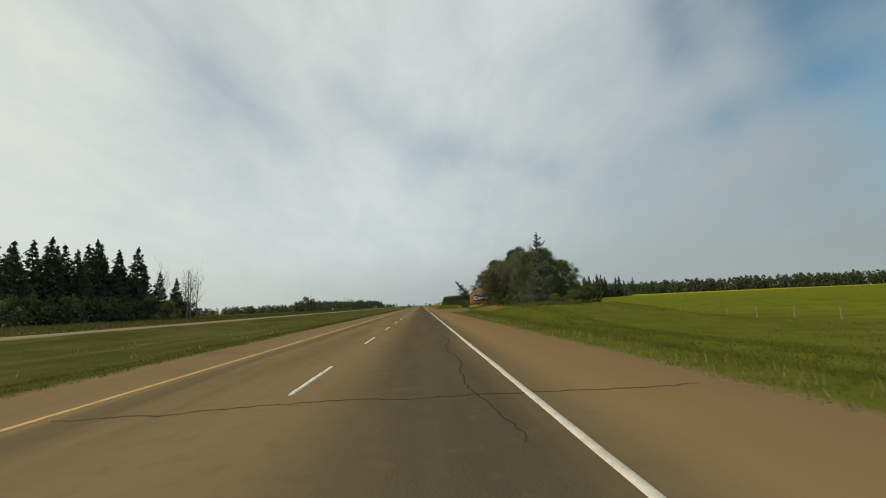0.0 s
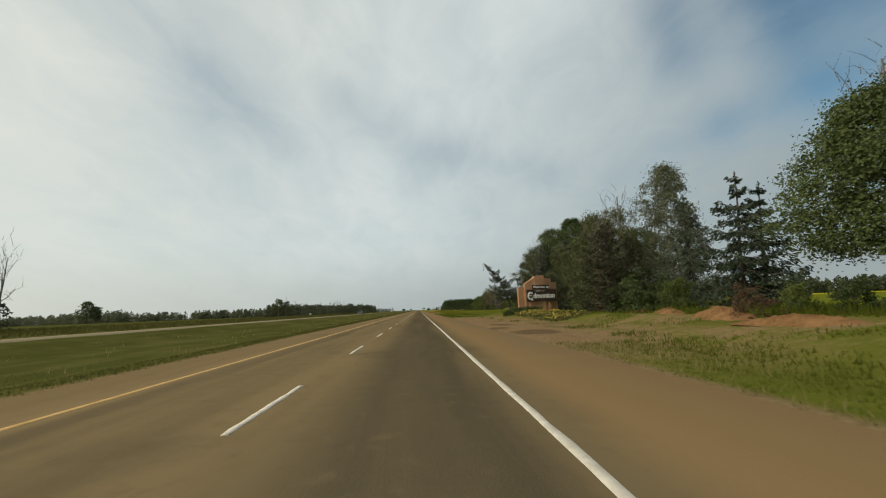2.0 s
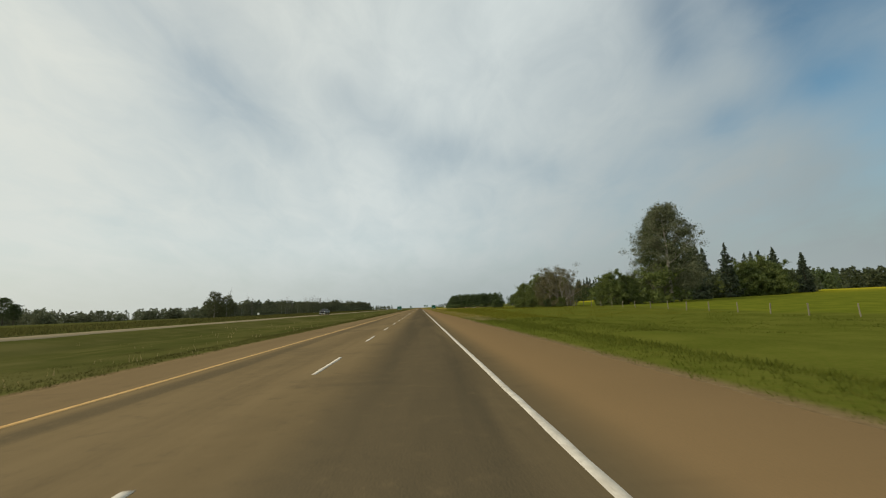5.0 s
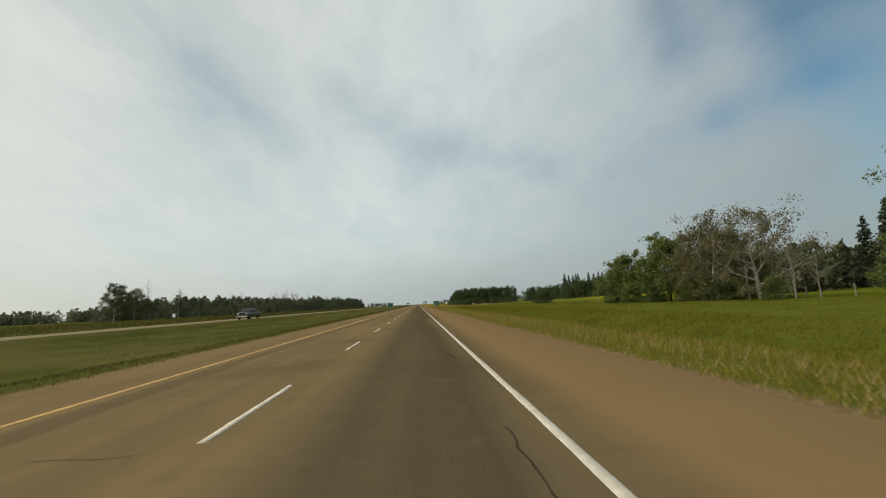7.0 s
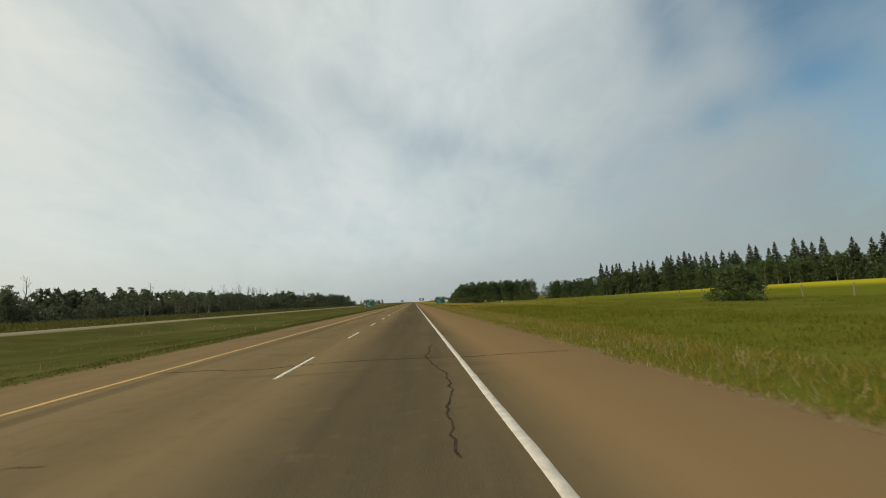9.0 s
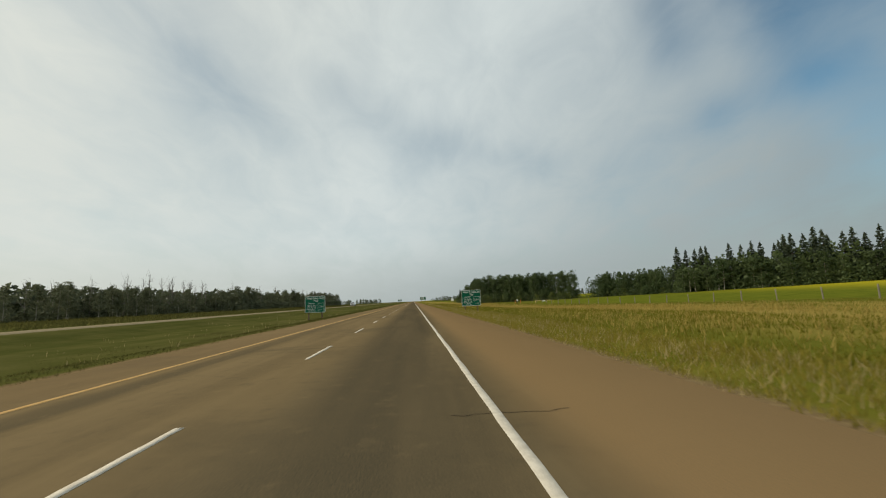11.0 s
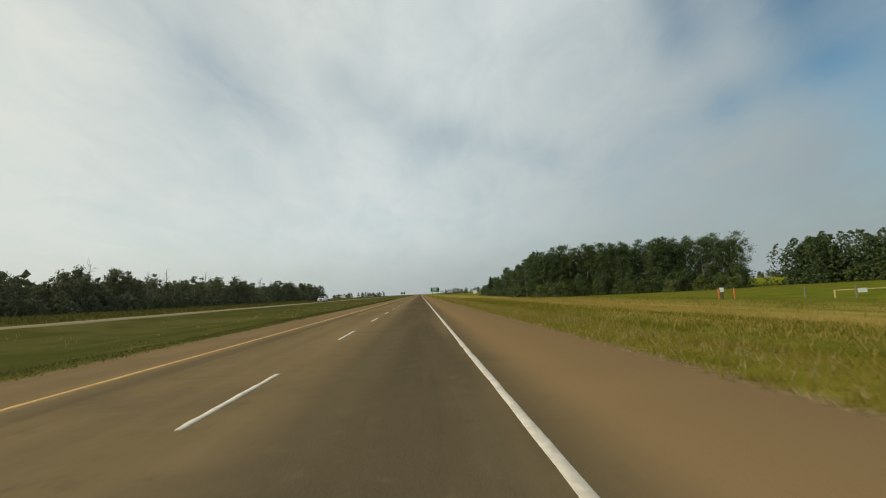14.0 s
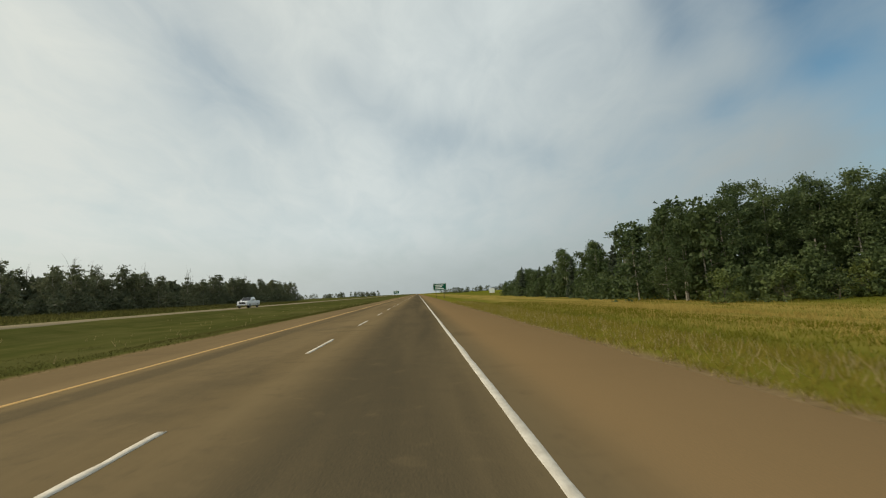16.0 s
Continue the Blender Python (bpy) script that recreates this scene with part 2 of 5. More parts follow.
M_GREEN_GRASS = leafy("green_verge_grass", (0.084, 0.104, 0.014), (0.146, 0.156, 0.026), 0.55, 0.8, 0.0)
M_DRY_GRASS = leafy("yellowing_grass", (0.175, 0.152, 0.020), (0.330, 0.265, 0.055), 0.50, 0.8, 0.0)
M_GOLD = leafy("golden_dry_grass", (0.270, 0.205, 0.048), (0.455, 0.345, 0.105), 0.45, 0.8, 0.0)
M_STRAW = leafy("dry_seed_heads", (0.252, 0.189, 0.079), (0.441, 0.347, 0.168), 0.4, 0.8, 0.0)
# greyed like the median ground, with windscreen veil put into the colour
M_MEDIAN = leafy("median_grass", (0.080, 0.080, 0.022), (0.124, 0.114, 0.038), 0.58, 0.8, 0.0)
M_WEED = leafy("dull_weeds", (0.080, 0.085, 0.026), (0.190, 0.165, 0.070), 0.40, 0.8, 0.0)


def ground_material():
    """one sheet of soil and plants: mown verge, straw edge, dirt apron, canola field"""
    m, g, b, out = material("ground")
    p = where(g)
    x, y, z = g.split(p)
    n1, n2 = g.noise(p, 0.35, 6.0, 0.6), g.noise(p, 6.0, 4.0, 0.65)
    n3 = g.noise(p, 0.06, 4.0, 0.55)
    streak = g.noise(p, 0.5, 4.0, 0.6, 0.2, (1.0, 0.12, 1.0))
    grass = g.mix(g.smooth(n1, 0.3, 0.7), (0.072, 0.088, 0.011), (0.108, 0.118, 0.019))
    grass = g.mix(g.smooth(n2, 0.35, 0.8, 0.0, 0.5), grass, (0.145, 0.130, 0.030))
    later = g.mix(g.smooth(n1, 0.3, 0.7), (0.115, 0.115, 0.013), (0.190, 0.165, 0.028))
    grass = g.mix(g.math("MULTIPLY", g.smooth(y, 290.0, 345.0), g.smooth(x, 7.0, 11.0, 1.0, 0.45)), grass, later)
    # dull median grass; windscreen veil is put into its darker, greyer tones
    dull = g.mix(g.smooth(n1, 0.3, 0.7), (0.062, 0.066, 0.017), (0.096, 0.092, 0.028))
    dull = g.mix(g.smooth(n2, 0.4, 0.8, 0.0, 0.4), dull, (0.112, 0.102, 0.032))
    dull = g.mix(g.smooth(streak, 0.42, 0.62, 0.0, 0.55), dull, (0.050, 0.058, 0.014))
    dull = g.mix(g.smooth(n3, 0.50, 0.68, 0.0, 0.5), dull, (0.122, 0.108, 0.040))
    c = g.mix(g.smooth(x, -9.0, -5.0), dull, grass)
    # dry golden swathes on the later verge
    dry = g.math("MULTIPLY", g.smooth(y, 300.0, 345.0), g.smooth(streak, 0.30, 0.58))
    dry = g.math("MULTIPLY", dry, g.math("MULTIPLY", g.smooth(x, 9.5, 14.0), g.smooth(x, 25.0, 33.0, 1.0, 0.0)))
    c = g.mix(g.math("MULTIPLY", dry, 0.72), c, (0.34, 0.24, 0.07))
    # crop beyond the fence
    xw = g.math("ADD", x, g.math("MULTIPLY", g.math("SUBTRACT", n3, 0.5), 14.0))
    crop = g.mix(g.smooth(n1, 0.3, 0.7), (0.088, 0.106, 0.012), (0.140, 0.150, 0.017))
    bloom = g.math("MULTIPLY", g.smooth(y, 235.0, 350.0, 0.06, 1.0), g.smooth(y, 420.0, 470.0, 1.0, 0.25))
    bloom = g.math("MULTIPLY", bloom, g.smooth(xw, 72.0, 125.0, 0.0, 0.85))
    crop = g.mix(bloom, crop, (0.40, 0.34, 0.02))
    c = g.mix(g.math("MULTIPLY", g.smooth(xw, 38.0, 42.0), g.math("MAXIMUM", g.smooth(y, 462.0, 474.0, 1.0, 0.0), g.smooth(x, 68.0, 76.0))), c, crop)
    # bare worn earth along both pavement edges
    edge = g.math("MINIMUM", g.math("ABSOLUTE", g.math("SUBTRACT", x, 4.55)), g.math("ABSOLUTE", g.math("ADD", x, 7.5)))
    edge = g.math("ADD", edge, g.math("MULTIPLY", g.math("SUBTRACT", n2, 0.5), 0.5))
    soil = g.mix(g.smooth(n2, 0.3, 0.7), (0.150, 0.100, 0.054), (0.235, 0.162, 0.090))
    c = g.mix(g.smooth(edge, 0.12, 0.62, 0.9, 0.0), c, soil)
    # dirt apron in front of the welcome monument, and bare heaps under the trees before it
    yw = g.math("ADD", y, g.math("MULTIPLY", g.math("SUBTRACT", n1, 0.5), 9.0))
    xa = g.math("ADD", x, g.math("MULTIPLY", g.math("SUBTRACT", n1, 0.5), 5.0))
    apron = g.math("MULTIPLY", g.smooth(yw, 62.0, 75.0), g.smooth(yw, 112.0, 124.0, 1.0, 0.0))
    apron = g.math("MULTIPLY", apron, g.math("MULTIPLY", g.smooth(xa, 9.0, 12.0, 1.0, 0.0), g.smooth(x, 3.0, 4.0)))
    heap = g.math("MULTIPLY", g.math("MULTIPLY", g.smooth(yw, 58.0, 62.0), g.smooth(yw, 82.0, 88.0, 1.0, 0.0)),
                  g.math("MULTIPLY", g.smooth(xa, 9.5, 10.5), g.smooth(xa, 13.0, 14.0, 1.0, 0.0)))
    dirt = g.mix(g.smooth(n2, 0.3, 0.75), (0.170, 0.112, 0.058), (0.255, 0.176, 0.096))
    dirt = g.mix(g.smooth(g.noise(p, 1.3, 5.0, 0.65, 0.3), 0.50, 0.68, 0.0, 0.6), dirt, (0.165, 0.098, 0.050))
    mud = g.noise(p, 0.33, 3.0, 0.5, 0.4, (1.0, 0.45, 1.0))
    dirt = g.mix(g.smooth(mud, 0.58, 0.70, 0.0, 0.40), dirt, (0.090, 0.062, 0.040))
    for wx, wy, rx, ry in ((6.0, 78.0, 1.3, 1.9), (5.0, 83.0, 0.7, 1.2), (6.3, 88.0, 0.9, 1.6)):
        wet = g.math("ADD", g.math("POWER", g.math("ABSOLUTE", g.math("DIVIDE", g.math("SUBTRACT", x, wx), rx)), 2.0), g.math("POWER", g.math("ABSOLUTE", g.math("DIVIDE", g.math("SUBTRACT", y, wy), ry)), 2.0))
        wet = g.math("ADD", wet, g.math("ADD", g.math("MULTIPLY", g.math("SUBTRACT", n1, 0.5), 3.6), g.math("MULTIPLY", g.math("SUBTRACT", n2, 0.5), 1.2)))
        dirt = g.mix(g.smooth(wet, 0.45, 1.45, 0.60, 0.0), dirt, (0.072, 0.048, 0.031))
    turf = g.noise(p, 0.8, 5.0, 0.65, 0.2)
    dirt = g.mix(g.math("MULTIPLY", g.smooth(turf, 0.50, 0.60, 0.0, 0.7), g.smooth(x, 6.8, 8.6)), dirt, grass)
    c = g.mix(g.math("MAXIMUM", apron, g.math("MULTIPLY", heap, g.smooth(n1, 0.42, 0.56, 0.0, 0.8))), c, dirt)
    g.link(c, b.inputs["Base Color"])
    b.inputs["Roughness"].default_value = 0.95
    b.inputs["Specular IOR Level"].default_value = 0.0
    bump(g, b, g.math("ADD", n2, n1), 0.22, 0.04)
    return m


M_GROUND = ground_material()


# ================= mesh helpers =================
def mesh_arrays(name, verts, faces, mat, smooth=False):
    """a mesh from numpy arrays; all faces have the same number of corners"""
    verts, faces = np.asarray(verts, dtype=np.float32), np.asarray(faces, dtype=np.int32)
    k = faces.shape[1]
    me = bpy.data.meshes.new(name)
    me.vertices.add(len(verts))
    me.vertices.foreach_set("co", verts.ravel())
    me.loops.add(faces.size)
    me.loops.foreach_set("vertex_index", faces.ravel())
    me.polygons.add(len(faces))
    me.polygons.foreach_set("loop_start", np.arange(0, faces.size, k, dtype=np.int32))
    me.polygons.foreach_set("loop_total", np.full(len(faces), k, dtype=np.int32))
    if smooth:
        me.polygons.foreach_set("use_smooth", np.ones(len(faces), dtype=bool))
    me.update(calc_edges=True)
    me.materials.append(mat)
    return me


def part(name, data, parent=None, at=None, label=""):
    ob = new(name, data)
    if parent:
        ob.parent = parent
    if at is not None:
        ob.matrix_basis = at
    return tagged(ob, label)


def bm_mesh(name, bm, mat, bevel=0.0):
    if bevel:
        bmesh.ops.bevel(bm, geom=list(bm.edges), offset=bevel, segments=2, affect="EDGES", profile=0.7)
    me = bpy.data.meshes.new(name)
    bm.to_mesh(me)
    bm.free()
    me.materials.append(mat)
    return me


def box(x0, y0, z0, x1, y1, z1, bm=None):
    bm = bm or bmesh.new()
    m = Matrix.Translation(((x0 + x1) / 2, (y0 + y1) / 2, (z0 + z1) / 2)) @ Matrix.Diagonal((x1 - x0, y1 - y0, z1 - z0, 1))
    bmesh.ops.create_cube(bm, size=1.0, matrix=m)
    return bm


def prism(points, y0, y1, bm=None):
    """an outline in x, z drawn out along y"""
    bm = bm or bmesh.new()
    lo = [bm.verts.new((x, y0, z)) for x, z in points]
    hi = [bm.verts.new((x, y1, z)) for x, z in points]
    bm.faces.new(lo)
    bm.faces.new(hi[::-1])
    n = len(points)
    for i in range(n):
        bm.faces.new((lo[i], hi[i], hi[(i + 1) % n], lo[(i + 1) % n]))
    bmesh.ops.recalc_face_normals(bm, faces=list(bm.faces))
    return bm


def lettering(text, size, mat, depth=0.006, align="CENTER", bold=0.0):
    cu = bpy.data.curves.new("lettering", "FONT")
    cu.body, cu.size, cu.align_x, cu.align_y, cu.extrude, cu.resolution_u = text, size, align, "CENTER", depth, 3
    cu.offset = bold
    tmp = new("lettering", cu)
    me = bpy.data.meshes.new_from_object(tmp.evaluated_get(bpy.context.evaluated_depsgraph_get()))
    bpy.data.objects.remove(tmp)
    me.materials.clear()
    me.materials.append(mat)
    return me


def sstep(a, b, v):
    t = np.clip((np.asarray(v, dtype=float) - a) / (b - a), 0, 1)
    return t * t * (3 - 2 * t)


# ================= ground =================
OPP_Z = 0.20                     # level of the other carriageway


def ground_z(x, y):
    x, y = np.asarray(x, dtype=float), np.asarray(y, dtype=float)
    low = -1.55 + 0.6 * sstep(50, 150, y) + 1.15 * sstep(165, 240, y) - 0.95 * sstep(325, 410, y)
    rise = 0.9 + 1.3 * sstep(220, 400, y) - 0.8 * sstep(470, 620, y)
    right = low * sstep(4.6, 22, x) - 0.25 * np.exp(-((x - 9.5) / 2.2) ** 2)
    right = right + sstep(40, 170, x) * (rise - low)
    mound = sstep(6, 13, x) * (1 - sstep(24, 36, x)) * sstep(30, 56, y) * (1 - sstep(118, 136, y))
    right = right * (1 - mound) + 0.6 * mound
    apron = sstep(4.6, 5.2, x) * (1 - sstep(9, 13, x)) * sstep(66, 84, y) * (1 - sstep(116, 128, y))
    right = right * (1 - 0.8 * apron) + 0.05 * apron
    med = -0.42 * sstep(-7.6, -13, x) * 1.0
    med = med + (OPP_Z + 0.46) * sstep(-21, -27.6, x)
    left = med + 0.35 * sstep(-37, -60, x)
    z = np.where(x > -1.5, right, left)
    bumps = 0.05 * np.sin(x * 0.9 + 1.3 * np.sin(y * 0.21)) * np.sin(y * 0.37 + 0.7 * np.sin(x * 0.5))
    z = z + bumps * np.clip(np.maximum(sstep(5, 8, x), sstep(-8, -11, x)), 0, 1)
    on_road = ((x > -7.38) & (x < 4.48)) | ((x > -36.5) & (x < -28.3))
    return np.where(on_road, np.where(x < -20, OPP_Z - 0.06, -0.06), z - 0.014)


def build_ground():
    fine_x = np.concatenate([np.arange(-60, -38, 2.0), np.arange(-38, -24, 0.5), np.arange(-24, -8, 1.0), np.arange(-8, 14, 0.5), np.arange(14, 60, 1.5)])
    far_x = 60 * 1.16 ** np.arange(0, 29)
    xs = np.unique(np.concatenate([-far_x, fine_x, far_x, [-7.39, -7.37, 4.47, 4.49, -36.52, -36.48, -28.32, -28.28]]))
    ys = np.unique(np.concatenate([-40 - 60 * 1.3 ** np.arange(0, 12), np.arange(-40, 140, 3.0), np.arange(140, 720, 6.0), 720 + 8 * 1.2 ** np.arange(0, 34)]))
    gx, gy = np.meshgrid(xs, ys)
    v = np.stack([gx, gy, ground_z(gx, gy)], -1).reshape(-1, 3)
    n = len(xs)
    i = (np.arange(len(ys) - 1)[:, None] * n + np.arange(n - 1)[None, :]).ravel()
    f = np.stack([i, i + 1, i + n + 1, i + n], -1)
    ob = new("ground", mesh_arrays("ground", v, f, M_GROUND, True))
    tagged(ob, "grassy verge, median and crop field in flat farmland", "ground", kind="structure")


build_ground()


def strip(name, x0, x1, y0, y1, z, mat, step=2.0, ragged=0.0, thick=0.05, seed=1, growth=1.0):
    """a long paved strip with thickness and, if ragged, broken edges"""
    rng = np.random.default_rng(seed)
    ys = [y0]
    while ys[-1] < y1:
        ys.append(ys[-1] + step)
        if ys[-1] > 720:
            step *= 1.25
    ys = np.array(ys)
    j0 = ragged * (np.sin(ys * 0.7 + seed) * 0.4 + rng.normal(0, 0.5, len(ys)))
    j1 = ragged * (np.sin(ys * 0.53 + 2 * seed) * 0.4 + rng.normal(0, 0.5, len(ys)))
    cols = [np.stack([x0 + j0 - thick, ys, np.full(len(ys), z - thick)], -1), np.stack([x0 + j0, ys, np.full(len(ys), z)], -1),
            np.stack([x1 + j1, ys, np.full(len(ys), z)], -1), np.stack([x1 + j1 + thick, ys, np.full(len(ys), z - thick)], -1)]
    v = np.stack(cols, 1).reshape(-1, 3)
    i = (np.arange(len(ys) - 1)[:, None] * 4 + np.arange(3)[None, :]).ravel()
    return mesh_arrays(name, v, np.stack([i, i + 1, i + 5, i + 4], -1), mat)


WHITE_X, DASH_X, YELLOW_X = 1.55, -2.10, -5.30
road = new("road", strip("road", -7.45, 4.55, -60, 3500, 0.0, M_ROAD, 1.0, 0.07, 0.07, 3))
tagged(road, "two-lane carriageway of brown weathered asphalt with paved shoulders", "road", kind="structure")
opposite = new("road_opposite", strip("road_opposite", -36.6, -28.2, -60, 3500, OPP_Z, M_ROAD_FAR, 2.0, 0.1, 0.07, 5))
tagged(opposite, "pale asphalt carriageway beyond the grass median", "road", kind="structure")

# painted lines: worn edge lines, and a dash of 3.2 m every 9 m
edge_line = new("edge_line", strip("edge_line", WHITE_X - 0.054, WHITE_X + 0.054, -60, 3000, 0.005, M_WHITE, 0.6, 0.008, 0.004, 7))
tagged(edge_line, "worn white painted edge line on asphalt", "road marking", kind="structure")
median_line = new("median_line", strip("median_line", YELLOW_X - 0.06, YELLOW_X + 0.06, -60, 3000, 0.005, M_YELLOW, 0.6, 0.008, 0.004, 8))
tagged(median_line, "faded yellow painted edge line on asphalt", "road marking", kind="structure")
DASH_Y0 = 17.15                   # near end of one dash


def dash_mesh(seed):
    rng = np.random.default_rng(seed)
    n = 13
    ys = np.linspace(0, 3.2, n)
    l, r = -0.05 + rng.normal(0, 0.006, n), 0.05 + rng.normal(0, 0.006, n)
    v = np.concatenate([np.stack([l, ys, np.full(n, 0.005)], -1), np.stack([r, ys, np.full(n, 0.005)], -1),
                        np.stack([l, ys, np.zeros(n)], -1), np.stack([r, ys, np.zeros(n)], -1)])
    f = []
    for i in range(n - 1):
        f += [(i, n + i, n + i + 1, i + 1), (2 * n + i, i, i + 1, 2 * n + i + 1), (n + i, 3 * n + i, 3 * n + i + 1, n + i + 1)]
    f += [(0, 2 * n, 3 * n, n), (n - 1, 2 * n - 1, 4 * n - 1, 3 * n - 1)]
    return mesh_arrays("lane_dash", v, np.array(f), M_WHITE)


dashes = [dash_mesh(s) for s in (1, 2, 3)]
for i in range(-3, 160):
    part("lane_dash", dashes[i % 3], road, pose(DASH_X, DASH_Y0 + 9 * i, 0.0), "worn white lane dash" if i == -3 else "")


# ================= plants =================
def tube(pts, radii, sides=6):
    """verts and quad faces of a tapering tube along points"""
    pts = np.asarray(pts, dtype=float)
    v, f = [], []
    for i, p in enumerate(pts):
        d = pts[min(i + 1, len(pts) - 1)] - pts[max(i - 1, 0)]
        d /= max(np.linalg.norm(d), 1e-6)
        a = np.cross(d, (0.3, 1.0, 0.1) if abs(d[1]) < 0.9 else (1.0, 0.0, 0.0))
        a /= np.linalg.norm(a)
        b = np.cross(d, a)
        for k in range(sides):
            t = 2 * math.pi * k / sides
            v.append(p + radii[i] * (a * math.cos(t) + b * math.sin(t)))
    for i in range(len(pts) - 1):
        for k in range(sides):
            q = (k + 1) % sides
            f.append((i * sides + k, i * sides + q, (i + 1) * sides + q, (i + 1) * sides + k))
    return v, f


def tubes_mesh(name, tubes, mat):
    v, f = [], []
    for tv, tf in tubes:
        o = len(v)
        v += list(tv)
        f += [tuple(i + o for i in q) for q in tf]
    return mesh_arrays(name, np.array(v), np.array(f), mat, True)


def scatter_leaves(centres, dirs, length, width, rng, quad=True):
    """one leaf (a bent diamond of two triangles, or one triangle) at each centre"""
    n = len(centres)
    d = dirs / np.maximum(np.linalg.norm(dirs, axis=1, keepdims=True), 1e-6)
    s = np.cross(d, rng.normal(size=(n, 3)))
    s /= np.maximum(np.linalg.norm(s, axis=1, keepdims=True), 1e-6)
    L = (length * rng.uniform(0.6, 1.3, n))[:, None]
    W = (width * rng.uniform(0.6, 1.3, n))[:, None]
    if quad:
        up = np.cross(d, s) * W * 0.25
        v = np.stack([centres - d * L / 2, centres + s * W / 2 + up, centres + d * L / 2, centres - s * W / 2 + up], 1).reshape(-1, 3)
        i = np.arange(n) * 4
        return v, np.concatenate([np.stack([i, i + 1, i + 2], -1), np.stack([i, i + 2, i + 3], -1)])
    v = np.stack([centres - d * L / 2 + s * W / 2, centres - d * L / 2 - s * W / 2, centres + d * L / 2], 1).reshape(-1, 3)
    i = np.arange(n) * 3
    return v, np.stack([i, i + 1, i + 2], -1)


def spruce_meshes(seed, height=12.0, radius=3.0, dense=1.0, mat=None, bare=0.06, ragged=0.25, lean=0.0, fat=1.0, open_tiers=1.0):
    """trunk and crown of a spruce: separate tiers of drooping boughs, each thick with hanging sprays"""
    rng = np.random.default_rng(seed)
    zs = np.linspace(0, height, 9)
    bend = lean * (zs / height) ** 2
    trunk = [tube(np.stack([bend, 0.12 * np.sin(zs * 0.6), zs], -1), np.linspace(0.016 * height + 0.03, 0.02, 9), 8)]
    C, D = [], []
    z = height * bare
    while z < height * 0.975:
        t = z / height
        r_here = radius * (1 - t) ** 0.85 * (0.80 + 0.20 * math.sin(min(t * 8, 1.57)))
        n = 6 if t < 0.6 else 5 if t < 0.85 else 4
        a0 = rng.uniform(0, 6.28)
        for k in range(n):
            if rng.random() < 0.10:
                continue
            a = a0 + 6.283 * k / n + rng.normal(0, 0.22)
            r = max(0.15, r_here * (1 + ragged * rng.normal(0, 0.75)))
            droop = 0.42 * open_tiers ** 0.6 - 0.85 * t
            zb = z + rng.normal(0, 0.10)
            m = max(8, int(r * 26 * dense))
            twigs = max(4, int(3 + 4.2 * r))
            tq = (rng.integers(0, twigs, m) + 0.6) / twigs
            s = rng.random(m) ** 0.8
            reach = (0.10 + 0.34 * np.sin(np.pi * np.clip(0.15 + 0.8 * tq, 0, 1))) * r
            sign = rng.choice([-1.0, 1.0], m)
            along = np.minimum(tq * r + 0.55 * s * reach, r * 1.05) + rng.normal(0, 0.035, m)
            side = sign * 0.80 * s * reach + rng.normal(0, 0.035, m)
            q = along / r
            hang = -0.45 * s ** 1.4 * reach - rng.random(m) ** 2 * (0.08 + 0.10 * r)
            C.append(np.stack([np.cos(a) * along - np.sin(a) * side + lean * t * t, np.sin(a) * along + np.cos(a) * side,
                               zb - droop * q * r + 0.26 * r * q ** 3 + hang], -1))
            D.append(np.stack([np.cos(a) * 0.8 - np.sin(a) * sign * 0.8 + 0.4 * rng.normal(size=m), np.sin(a) * 0.8 + np.cos(a) * sign * 0.8 + 0.4 * rng.normal(size=m), -0.65 + 0.35 * rng.normal(size=m)], -1))
            if r > 0.8:
                sp = np.array([0.0, 0.5, 0.92])
                trunk.append(tube(np.stack([np.cos(a) * sp * r + lean * t * t, np.sin(a) * sp * r, zb - droop * sp * r + 0.26 * r * sp ** 3], -1), [0.035, 0.022, 0.008], 3))
        z += open_tiers * (0.47 + 0.16 * rng.random()) * (height / 12.0) ** 0.75
    top = np.stack([np.full(22, lean), np.zeros(22), height * 0.995 - np.linspace(0, 1.1, 22)], -1) + rng.normal(0, 0.05, (22, 3))
    C.append(top)
    D.append(rng.normal(0, 0.5, (22, 3)) + np.array([0, 0, 0.7]))
    C, D = np.concatenate(C), np.concatenate(D)
    big = fat * (height / 12) ** 0.4 / dense ** 0.45
    v, f = scatter_leaves(C, D, 0.44 * big, 0.15 * big, rng)
    return tubes_mesh("trunk", trunk, M_BARK), mesh_arrays("crown", v, f, mat or M_SPRUCE)


